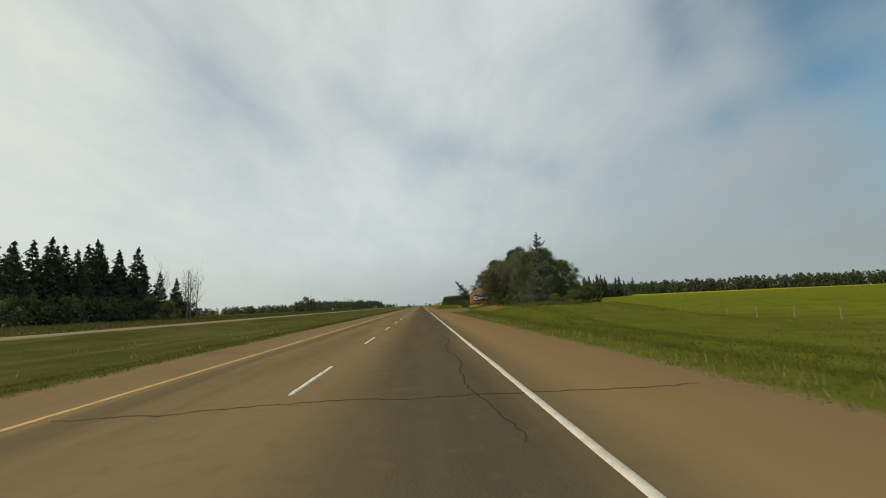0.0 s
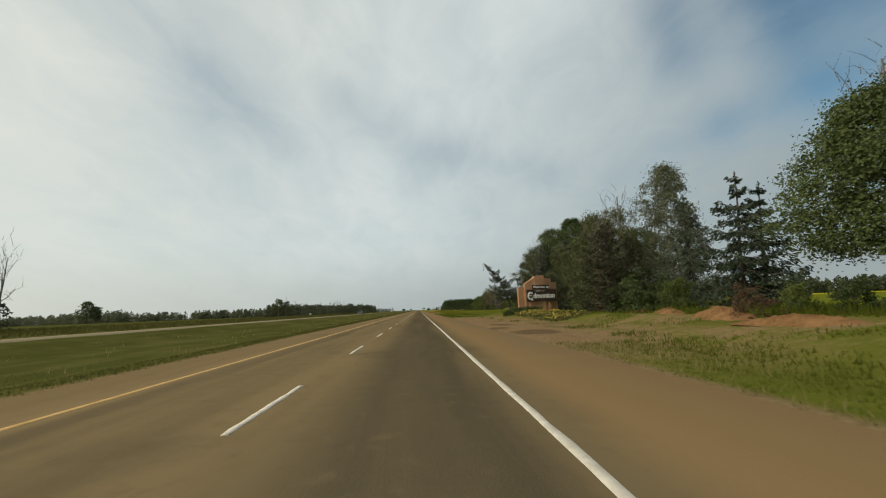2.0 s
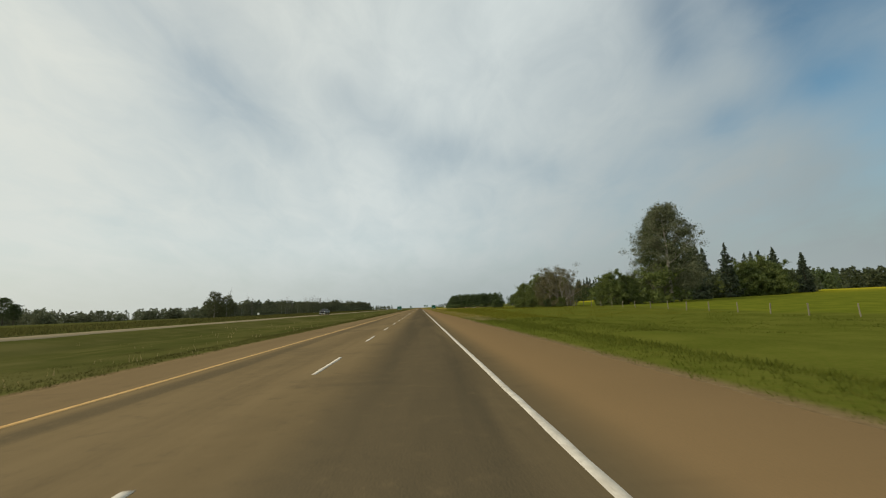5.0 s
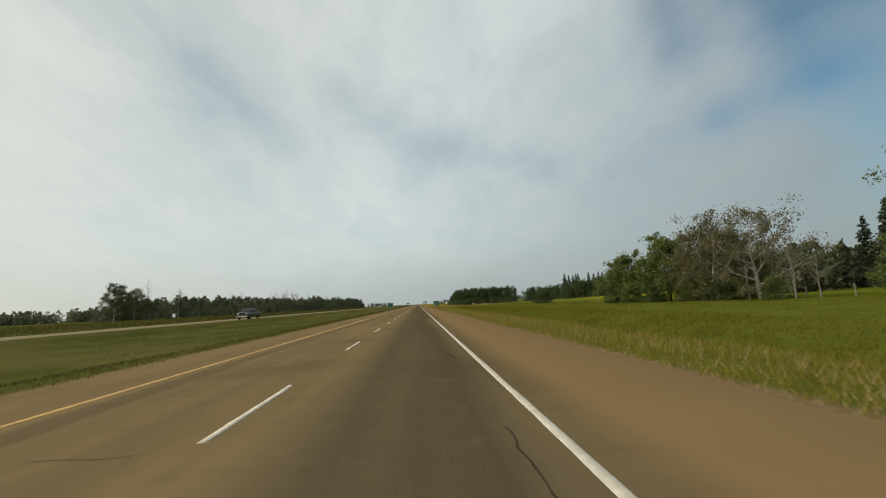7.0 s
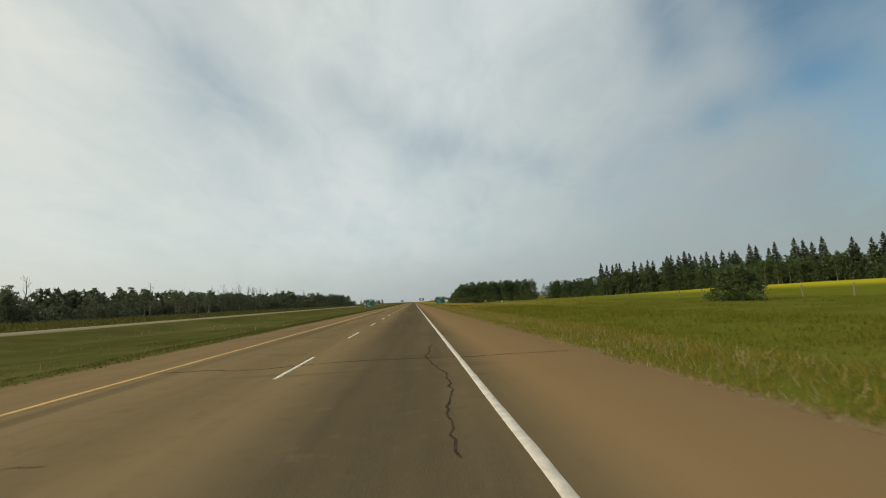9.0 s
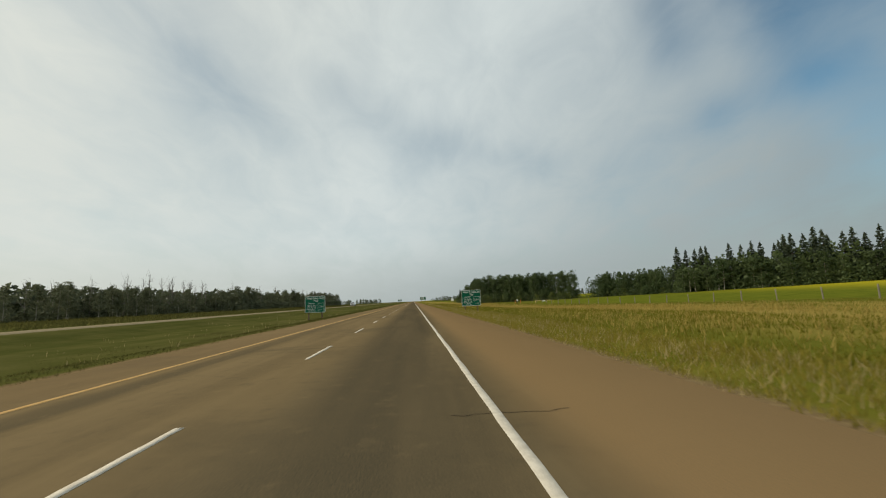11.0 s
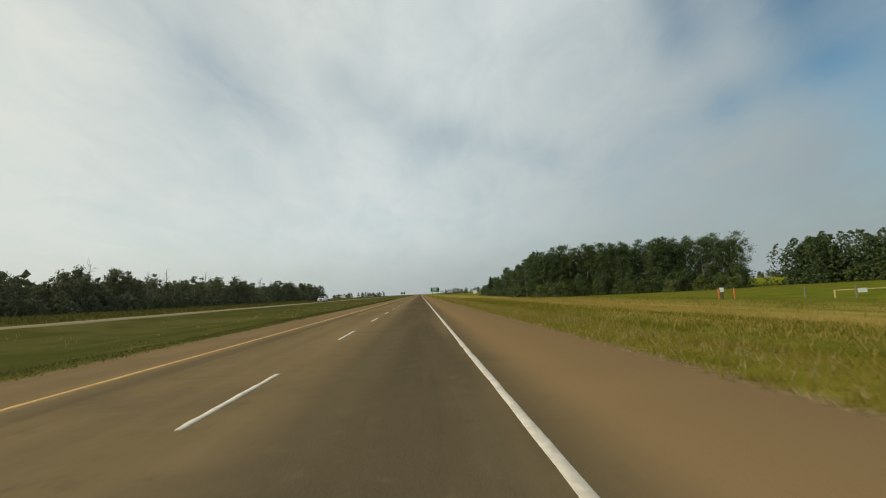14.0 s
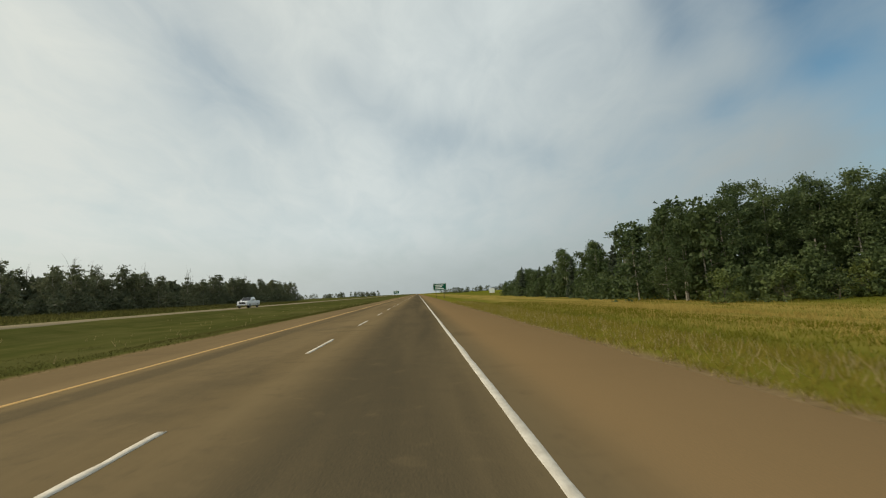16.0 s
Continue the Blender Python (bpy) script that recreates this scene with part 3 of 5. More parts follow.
def limbs(rng, height, spread, trunk_r, forks=5, up=0.75, twigs=3, crook=0.12, start=0.28):
    """tubes of a branching trunk, and the tips of its twigs"""
    tubes, tips = [], []
    n = 7
    zs = np.linspace(0, height * 0.86, n)
    path = np.stack([np.cumsum(rng.normal(0, crook, n)) * 0.6, np.cumsum(rng.normal(0, crook, n)) * 0.6, zs], -1)
    path[0, :2] = 0
    tubes.append(tube(path, np.linspace(trunk_r, trunk_r * 0.18, n), 7))
    for i in range(forks):
        t = start + (0.95 - start) * (i + rng.random() * 0.7) / forks
        k = min(int(t * (n - 1)), n - 2)
        base = path[k] + (path[k + 1] - path[k]) * (t * (n - 1) - k)
        a = i * 2.4 + rng.normal(0, 0.4)
        ln = spread * (1.15 - 0.55 * t) * rng.uniform(0.75, 1.2)
        rise = up * (0.5 + t)
        pts = [base]
        d = np.array([math.cos(a), math.sin(a), rise * 0.6])
        for s in range(4):
            d = d + np.array([rng.normal(0, 0.22), rng.normal(0, 0.22), 0.16 * rise + rng.normal(0, 0.12)])
            pts.append(pts[-1] + d / np.linalg.norm(d) * ln / 4)
        r0 = trunk_r * (1 - 0.8 * t) * 0.55
        tubes.append(tube(pts, np.linspace(r0, r0 * 0.25, 5), 5))
        tips += pts[2:]
        for w in range(twigs):
            b = pts[1 + w % 4]
            dd = d / np.linalg.norm(d) + rng.normal(0, 0.6, 3) + np.array([0, 0, 0.25])
            dd /= np.linalg.norm(dd)
            e1 = b + dd * ln * rng.uniform(0.25, 0.4)
            e2 = e1 + (dd + rng.normal(0, 0.4, 3)) * ln * 0.2
            tubes.append(tube([b, e1, e2], [r0 * 0.35, r0 * 0.2, r0 * 0.07], 4))
            tips += [e1, e2]
    tips.append(path[-1])
    return tubes, np.array(tips)


def broadleaf_meshes(seed, height=10.0, spread=3.6, leaf=0.20, clusters=150, per=55, bark=None, mat=None, base=0.12, shape=1.0, crook=0.14, quad=True, trunk_r=0.0, clump=0.7, forks=9, twigs=3):
    """trunk with limbs, and a crown of clustered leaves with gaps and an uneven outline"""
    rng = np.random.default_rng(seed)
    tubes, tips = limbs(rng, height, spread, trunk_r or 0.018 * height + 0.03, forks, 0.8, twigs, crook, base + 0.12)
    wood = tubes_mesh("trunk", tubes, bark or M_BARK)
    cz = rng.uniform(base, 1.0, clusters * 3)
    prof = np.sin(np.clip((cz - base * 0.6) / (1.02 - base * 0.6), 0, 1) ** (0.75 * shape) * math.pi) ** 0.6
    a = rng.uniform(0, 6.283, clusters * 3)
    lump = 1 + 0.22 * np.sin(3 * a + 5 * cz + seed) + 0.14 * np.sin(7 * a - 9 * cz)
    r = spread * prof * lump * rng.uniform(0.35, 1.0, clusters * 3) ** 0.55
    cen = np.stack([np.cos(a) * r, np.sin(a) * r, cz * height], -1)
    cen = np.concatenate([cen[: clusters - min(len(tips), clusters // 3)], tips[rng.permutation(len(tips))[: clusters // 3]]])
    cen = cen[cen[:, 2] > height * base * 0.7]
    sizes = clump * rng.uniform(0.55, 1.35, len(cen))
    idx = np.repeat(np.arange(len(cen)), per)
    off = rng.normal(0, 0.42, (len(idx), 3)) * np.array([1.0, 1.0, 0.75])
    P = cen[idx] + off * sizes[idx][:, None]
    D = rng.normal(0, 1, (len(idx), 3)) + np.array([0, 0, -0.3])
    v, f = scatter_leaves(P, D, leaf, leaf * 0.72, rng, quad)
    return wood, mesh_arrays("crown", v, f, mat or M_POPLAR)


def bare_mesh(seed, height=11.0, spread=2.6, mat=None, forks=9, twigs=5):
    rng = np.random.default_rng(seed)
    tubes, tips = limbs(rng, height, spread, 0.014 * height + 0.02, forks, 1.5, twigs, 0.12, 0.3)
    for t in tips[:: 2]:
        d = rng.normal(0, 0.5, 3) + np.array([0, 0, 0.8])
        tubes.append(tube([t, t + d * 0.45, t + d * 0.8 + rng.normal(0, 0.15, 3)], [0.02, 0.013, 0.005], 3))
    return tubes_mesh("branches", tubes, mat or M_DEAD_WOOD)


def plant(name, parts, x, y, turn=0.0, scale=1.0, sink=0.08, label="", category="tree", group="", tall=1.0, z=None):
    """a top-level plant: an empty at its foot with the given part meshes under it"""
    root = new(name)
    gz = float(ground_z(x, y)) if z is None else z
    root.matrix_basis = pose(x, y, gz - sink, 0, 0, turn) @ Matrix.Diagonal((scale, scale, scale * tall, 1))
    for pname, me in parts:
        part(pname, me, root)
    return tagged(root, label, category, group)


def pair(ms):
    return [("trunk", ms[0]), ("crown", ms[1])]


RNG = np.random.default_rng(11)

# --- the clump round the welcome monument ---
blue_a = pair(spruce_meshes(21, 12.0, 2.9, 3.6, M_BLUE_SPRUCE, 0.05, 0.36))
blue_b = pair(spruce_meshes(22, 10.0, 3.4, 2.6, M_BLUE_SPRUCE, 0.08, 0.36))
blue_d = pair(spruce_meshes(20, 9.0, 2.9, 2.8, M_BLUE_SPRUCE, 0.04, 0.40))
blue_c = pair(spruce_meshes(23, 6.9, 2.5, 7.0, M_BLUE_SPRUCE, 0.30, 0.45, -3.5, 1.15))
rusty = pair(spruce_meshes(25, 8.0, 2.6, 1.6, M_DEAD_NEEDLE, 0.12, 0.5))
pop_a = pair(broadleaf_meshes(31, 11.0, 3.8, 0.135, 300, 145, M_BARK, M_POPLAR, 0.22))
pop_b = pair(broadleaf_meshes(32, 10.0, 3.6, 0.135, 280, 145, M_BARK, M_POPLAR, 0.26, 1.1))
pop_c = pair(broadleaf_meshes(33, 9.0, 3.2, 0.135, 220, 120, M_PALE_BARK, M_DRY_GREEN, 0.08))
willow = pair(broadleaf_meshes(34, 7.0, 4.0, 0.27, 300, 46, M_BARK, M_WILLOW, 0.02, 0.62, 0.25, False))
shrub = pair(broadleaf_meshes(35, 3.2, 2.0, 0.19, 90, 64, M_BARK, M_WILLOW, 0.02, 0.7, 0.2, False, 0.05, 0.5))
shrub_dark = pair(broadleaf_meshes(36, 3.0, 2.0, 0.19, 90, 64, M_BARK, M_POPLAR, 0.02, 0.7, 0.2, False, 0.05, 0.5))
shrub_far = pair(broadleaf_meshes(35, 3.2, 2.0, 0.30, 60, 20, M_BARK, M_WILLOW, 0.02, 0.7, 0.2, False, 0.05, 0.55))
shrub_dark_far = pair(broadleaf_meshes(36, 3.0, 2.0, 0.30, 60, 20, M_BARK, M_POPLAR, 0.02, 0.7, 0.2, False, 0.05, 0.55))
pop_near = pair(broadleaf_meshes(46, 10.0, 2.9, 0.135, 360, 95, M_BARK, M_POPLAR, 0.16, 0.95, 0.14, True, 0.2, 0.72))
pop_wide = pair(broadleaf_meshes(49, 10.0, 3.7, 0.145, 640, 80, M_BARK, M_POPLAR, 0.28, 0.80, 0.16, True, 0.22, 0.85))
pop_tall = pair(broadleaf_meshes(48, 12.2, 2.5, 0.135, 330, 85, M_PALE_BARK, M_DRY_LEAF, 0.14, 1.1, 0.12, True, 0.16, 0.75))
ragged_sp = pair(spruce_meshes(28, 9.6, 3.5, 3.4, M_SPRUCE, 0.12, 0.34, 0.3, 1.25, 1.9))
ragged_b = pair(spruce_meshes(29, 9.0, 3.6, 3.4, M_SPRUCE, 0.14, 0.36, -0.3, 1.25, 2.0))
old_sp = pair(spruce_meshes(30, 8.6, 3.5, 2.4, M_OLD_SPRUCE, 0.16, 0.55, 0.2))
dead_a, dead_b = [("trunk", bare_mesh(41, 12.0, 2.8))], [("trunk", bare_mesh(42, 9.0, 2.6))]

LB = "tall blue spruce with ragged drooping boughs among poplars"
LP = "leafy green poplar in a roadside clump of trees"
LG = "grey-green poplar with thin dry foliage beside the monument"
LW = "spreading green willow on the grassy verge"
LS = "low bushy green shrub growing in rough grass"
LD = "bare dead tree with pale grey branches"
plant("spruce", blue_a, 17.3, 61.6, 10, 0.90, label=LB)
plant("spruce", blue_b, 19.9, 63.2, 80, 0.60, label="smaller blue spruce leaning against taller trees")
plant("spruce", ragged_sp, 19.9, 81.4, 0, 0.90, label="ragged dark spruce with bare gaps between its boughs")
plant("spruce", ragged_b, 22.0, 82.2, 120, 0.90, label="ragged spruce with grey dead lower branches beside its twin")
plant("spruce", blue_b, 20.6, 87.2, 200, 0.88, label="narrow blue spruce in front of a pale poplar", tall=1.0)
plant("spruce", old_sp, 15.6, 90.2, 75, 0.88, label="dark broad spruce with some dead lower branches")
plant("spruce", rusty, 16.6, 92.8, 10, 0.58, label="half-dead spruce with rusty brown needles")
plant("spruce", ragged_sp, 20.0, 111.6, 60, 1.0, label="ragged dark spruce behind the welcome monument")
plant("spruce", blue_d, 17.4, 115.0, 250, 0.92, label="dense blue spruce with boughs down to the grass")
plant("spruce", ragged_b, 19.6, 117.5, 10, 1.0, label="dark dense spruce among poplars behind the monument")
plant("spruce", blue_c, 12.9, 115.3, 0, 1.0, label="leaning blue spruce beside the welcome monument")
plant("spruce", pair(spruce_meshes(26, 11.6, 1.9, 5.0, M_BLUE_SPRUCE, 0.03, 0.30, -2.0, 1.2)), 26.0, 141.6, 0, 1.0, label="blue spruce leaning away from its twin on mown grass")
plant("spruce", pair(spruce_meshes(27, 10.9, 2.45, 5.4, M_BLUE_SPRUCE, 0.02, 0.34, 0.0, 1.25)), 27.1, 142.3, 150, 1.0, label="blue spruce with heavy boughs close beside its twin")
plant("poplar", pop_wide, 18.6, 71.8, 0, 0.88, label="dense green poplar with bare dead branches above its crown")
plant("dead_tree", dead_a, 18.7, 71.6, 40, 0.97, label="bare dead stem rising through a green poplar")
plant("poplar", pop_near, 19.9, 67.3, 140, 0.88, label=LP, group="poplars by the monument")
plant("poplar", pop_b, 22.2, 66.0, 140, 0.68, label=LP, group="poplars by the monument")
plant("poplar", pop_tall, 21.5, 91.0, 30, 1.0, label="tall airy grey-green poplar rising behind a spruce")
for x, y, kind, s, turn in [(21.0, 103.5, pop_a, 0.78, 100), (22.4, 107.7, pop_b, 1.08, 170), (22.5, 98.0, pop_b, 0.80, 60),
                            (25.2, 128.5, pop_b, 1.25, 20), (22.6, 123, pop_a, 1.18, 210), (26.5, 126, pop_b, 1.20, 130), (19.5, 120.5, pop_a, 0.90, 75), (21.5, 116, pop_b, 0.96, 300)]:
    plant("poplar", kind, x, y, turn, s, label=LP, group="poplars by the monument")
for x, y, s, turn in [(17.2, 97.5, 0.86, 20), (18.4, 95.2, 1.06, 110), (20.5, 112.5, 0.98, 160), (17.5, 118.5, 0.95, 250), (22.5, 122, 1.0, 80)]:
    plant("poplar", pop_c, x, y, turn, s, label=LG, group="poplars by the monument")
for x, y, s, turn in [(18.3, 93.4, 1.0, 70), (17.8, 98.5, 0.82, 130), (22.3, 107, 1.0, 200), (20.6, 103, 0.80, 300), (19.4, 112, 0.85, 20), (16.0, 91.0, 0.74, 250), (17.0, 94.6, 0.80, 10), (17.4, 96.4, 0.86, 95), (17.7, 116.2, 0.90, 200)]:
    plant("dead_tree", dead_a, x, y, turn, s, label=LD)
# shrubs at y 88.5 to 105.5 are added fill that darkens the spruces' foot
for x, y, s, turn, k in [(16.0, 66, 0.8, 0, shrub_dark), (16.2, 74, 0.36, 90, shrub), (15.5, 71, 0.34, 30, shrub_dark), (14.5, 84, 0.55, 200, shrub_dark), (17.5, 84.5, 0.6, 20, shrub), (21.0, 59.0, 0.55, 10, shrub),
                         (23.0, 60.0, 0.6, 120, shrub_dark), (18.5, 88, 0.7, 300, shrub_dark), (20.0, 107, 0.9, 50, shrub_dark), (25, 61.5, 0.6, 220, shrub_dark), (24.5, 76, 0.6, 100, shrub_dark), (16.5, 59.5, 0.42, 60, shrub_dark), (16.3, 88.5, 0.8, 15, shrub_dark), (17.4, 92.0, 1.0, 100, shrub_dark), (16.6, 95.5, 0.75, 220, shrub_dark), (17.6, 98.5, 0.9, 310, shrub_dark),
                         (18.4, 102.0, 0.9, 50, shrub_dark), (19.8, 105.5, 1.0, 140, shrub_dark), (18.8, 96.5, 1.2, 260, shrub_dark), (21.6, 127.4, 1.2, 190, shrub_dark), (20.4, 121.6, 1.0, 80, shrub_dark), (18.4, 58.2, 0.45, 160, shrub)]:
    plant("shrub", k, x, y, turn, s, label=LS, category="shrub")
plant("shrub", pair(broadleaf_meshes(47, 3.0, 2.0, 0.16, 60, 40, M_BARK, M_DEAD_NEEDLE, 0.02, 0.7, 0.2, True, 0.05, 0.5)), 12.7, 72.2, 0, 0.38, label="small rusty dead bush by a mound of soil", category="shrub")

plant("poplar", pair(broadleaf_meshes(44, 18.8, 4.1, 0.165, 620, 90, M_BARK, M_POPLAR, 0.40, 1.0)), 30.6, 136.6, 280, 1.0, label="tall poplar with a high crown on a clear trunk")

# --- big poplar and shrubs past the clump ---
plant("poplar", pair(broadleaf_meshes(37, 19.4, 6.7, 0.25, 470, 72, M_PALE_BARK, M_DRY_LEAF, 0.14, 0.80, 0.25, True, 0.42, 1.2)), 57.6, 236.5, 30, 1.16,
      label="very tall old poplar with pale limbs and sparse leaves")
plant("poplar", pair(broadleaf_meshes(38, 16.0, 5.0, 0.34, 240, 60, M_BARK, M_POPLAR, 0.1, 1.0, 0.2, True, 0.3, 1.1)), 65.0, 245.0, 100, 0.95, label="tall green poplar behind an old pale one")
plant("poplar", pair(broadleaf_meshes(40, 21.5, 4.6, 0.25, 480, 75, M_BARK, M_POPLAR, 0.12, 0.85, 0.2, True, 0.36, 1.15)), 57.8, 240.5, 60, 1.0, label="very tall dark green poplar close beside an old pale one")
for x, y, s, turn in [(29.2, 259, 0.88, 0), (32.0, 253, 1.10, 90), (35.5, 247, 1.0, 150), (37.5, 254, 0.85, 40), (40.6, 231, 0.92, 10), (45.4, 232.5, 0.85, 200)]:
    plant("willow", willow, x, y, turn, s, label=LW, group="willows on the verge")
half_bare = pair(broadleaf_meshes(39, 8.0, 4.2, 0.17, 190, 50, M_PALE_BARK, M_BROWN_LEAF, 0.06, 0.75, 0.3, True, 0.2, 0.75, 12, 5))
for x, y, s, turn in [(33.8, 241.0, 1.10, 0), (32.3, 245.0, 1.08, 130), (33.6, 249.0, 1.02, 250)]:
    plant("willow", half_bare, x, y, turn, s, label="half-bare browning willow with pale twisted branches on the verge", group="browning willows")
for x, y, s, turn, k in [(28.0, 256, 0.6, 0, shrub), (29.5, 252.5, 0.75, 60, shrub_dark), (31.0, 247.5, 0.8, 130, shrub), (30.5, 242, 0.65, 200, shrub_dark), (32.5, 238, 0.6, 270, shrub), (28.5, 261, 0.6, 10, shrub_dark)]:
    plant("shrub", k, x, y, turn, s, label="low bushy green shrub at the foot of willows", category="shrub", group="shrubs under the willows")
for x, y, s, turn in [(33.3, 236.6, 0.62, 0), (34.5, 238, 0.66, 140), (36.0, 241, 0.62, 70), (34.5, 235.5, 0.55, 200), (32.6, 241, 0.66, 260)]:
    plant("dead_tree", dead_b, x, y, turn, s, label=LD)
for x, y, s, turn, k in [(43, 234.5, 1.5, 0, shrub_far), (50, 231, 2.0, 60, shrub_far), (54, 233, 2.2, 20, shrub_far)]:
    plant("shrub", k, x, y, turn, s, label=LS, category="shrub")
plant("shrub", pair(broadleaf_meshes(45, 3.0, 2.2, 0.20, 170, 64, M_BARK, M_POPLAR, 0.0, 0.6, 0.2, False, 0.06, 0.55)), 28.4, 295.5, 30, 0.92, label="single round green bush standing on the grass verge", category="shrub")

# --- rows of spruces with low broadleaf trees ---
far_spruce = [pair(spruce_meshes(50 + i, 15.0, 3.0, 0.62, M_SPRUCE, 0.03, 0.22, 0.0, 1.45)) for i in range(3)]
wind_spruce = [pair(spruce_meshes(55 + i, 15.0, 3.4, 0.70, M_SPRUCE, 0.02, 0.22, 0.0, 1.4)) for i in range(3)]
aspen = [pair(broadleaf_meshes(60 + i, 10.5, 2.2, 0.215, 125, 50, M_PALE_BARK, M_ASPEN, (0.03, 0.12, 0.05, 0.18)[i], 1.1, 0.10, False, 0.11, 0.72, 7, 1)) for i in range(4)]
aspen_far = [pair(broadleaf_meshes(90 + i, 10.5, 2.2, 0.46, 60, 22, M_PALE_BARK, M_ASPEN, 0.12, 1.15, 0.10, False, 0.11, 0.78, 5, 1)) for i in range(4)]
wood_tree = [pair(broadleaf_meshes(70 + i, 9.5, 2.0, 0.40, 64, 20, M_PALE_BARK, M_WOODS, (0.06, 0.25, 0.12, 0.35)[i], 1.2, 0.12, False, 0.10, 0.66, 6, 1)) for i in range(4)]
snag = [[("trunk", bare_mesh(80 + i, 10.5, 1.8, None, 7, 2))] for i in range(3)]
LF = "dark pointed spruce in a row at the field's edge"
# the row runs along one straight edge: how far along it, and each tree's height
for i, (d, h) in enumerate([(0.5, 15.6), (3.2, 14.4), (5.9, 14.3), (7.8, 15.0), (9.2, 15.0), (15.6, 15.0), (18.8, 14.0), (21.6, 14.9), (23.9, 14.3), (29.7, 15.7),
                            (31.4, 15.9), (34.3, 15.2), (36.7, 16.8), (38.6, 15.9), (43, 14.6), (45, 15.4), (47.5, 13.6), (50.5, 15.4), (53, 14.2), (55, 14.8), (60, 16.6), (62, 15.6), (66, 14.4), (68, 16.4),
                            (74, 17.2), (76.5, 16.0), (79, 15.0), (82, 16.6), (90, 15.5), (95, 14.6), (98, 16.2), (109, 15.0), (121, 16.5), (133, 15.5)]):
    plant("spruce", far_spruce[i % 3], 92.2 + 0.74 * d, 461.2 - 0.673 * d, 67 * i, h / 15.0, label=LF, group="spruces behind the field")
for i in range(14):
    d = 12 + 118 * RNG.random()
    plant("spruce", far_spruce[i % 3], 95 + 0.74 * d, 464.0 - 0.673 * d, 41 * i, RNG.uniform(0.8, 1.0), label=LF, group="spruces behind the field")
for i in range(70):
    d = -1 + 165 * RNG.random()
    x, y = 90 + 0.74 * d + RNG.normal(0, 1.6), 456 - 0.673 * d + RNG.normal(0, 1.6)
    plant("aspen", aspen_far[i % 4], x, y, RNG.uniform(0, 360), RNG.uniform(0.72, 1.0), label="green aspen at the far edge of the field", group="aspens behind the field")
for i in range(22):
    t = RNG.random()
    plant("spruce", far_spruce[i % 3], 74 + 62 * t + RNG.normal(0, 3), 262 + 26 * t + RNG.normal(0, 5), RNG.uniform(0, 360), RNG.uniform(0.75, 1.12), label=LF, group="spruces behind the field")

for x, y, s, turn in [(92.0, 262.5, 1.15, 20), (98.5, 264.5, 1.42, 110), (106.5, 267.5, 1.5, 230), (113.0, 270.5, 1.3, 330)]:
    plant("willow", willow, x, y, turn, s, label="broad bright green bush before the dark spruces", group="bushes behind the field")

# left-hand spruces beyond the other carriageway
LL = "tall dark spruce in a windbreak beyond the highway"
for i, (x, y, h) in enumerate([(-75.5, 79, 16.4), (-75.5, 83, 16.2), (-76, 87.6, 17.0), (-75, 90.5, 18.0), (-76, 95, 17.2), (-75, 100, 17.9), (-75.5, 103.4, 19.4), (-77, 106.5, 19.1), (-75, 109.9, 17.9),
                               (-75.5, 117.7, 19.7), (-76, 121.4, 15.3), (-71, 128, 12.0), (-80, 98, 17.0), (-80, 112, 16.0), (-80, 88, 16.0)]):
    plant("spruce", wind_spruce[i % 3], x, y, 57 * i, h / 15.0, label=LL, group="windbreak spruces")
for i, (x, y, h) in enumerate([(-78, 85, 15.5), (-78, 93, 16.2), (-78, 101, 17.0), (-78, 108, 17.2), (-77.5, 114, 17.4), (-73, 97, 13.0), (-73, 106, 14.0), (-73, 113, 13.5), (-74, 125, 13.5)]):
    plant("spruce", wind_spruce[i % 3], x, y, 83 * i, h / 15.0, label=LL, group="windbreak spruces")
for i, (x, y) in enumerate([(-72, 78), (-71.5, 82), (-72, 86), (-71, 90), (-72, 94), (-71, 98), (-71, 102), (-70, 106), (-71, 110), (-70, 114), (-69, 118), (-68, 122), (-67, 125), (-74, 104), (-74, 114)]):
    plant("shrub", shrub_dark_far if i % 3 else shrub_far, x, y, 40 * i, 1.5 + 0.25 * (i % 2), label="dark shrub under the windbreak spruces", category="shrub", group="windbreak shrubs")
for i, (x, y) in enumerate([(-65, 122), (-62.5, 118), (-70, 119.5), (-61, 116.5), (-64, 126)]):
    plant("dead_tree", dead_a if i % 2 else dead_b, x, y, 70 * i, (13.5 if i % 2 else 12.0) / (12 if i % 2 else 9) * (1.0 + 0.1 * (i % 3)), label=LD, group="bare trees by the windbreak")

plant("shrub", shrub_far, -61.5, 108.0, 30, 1.35, label="bright green bush in front of the windbreak spruces", category="shrub")

# --- aspen grove on the right, woods on the left ---
LA = "slim aspen with pale trunk in a dense grove"
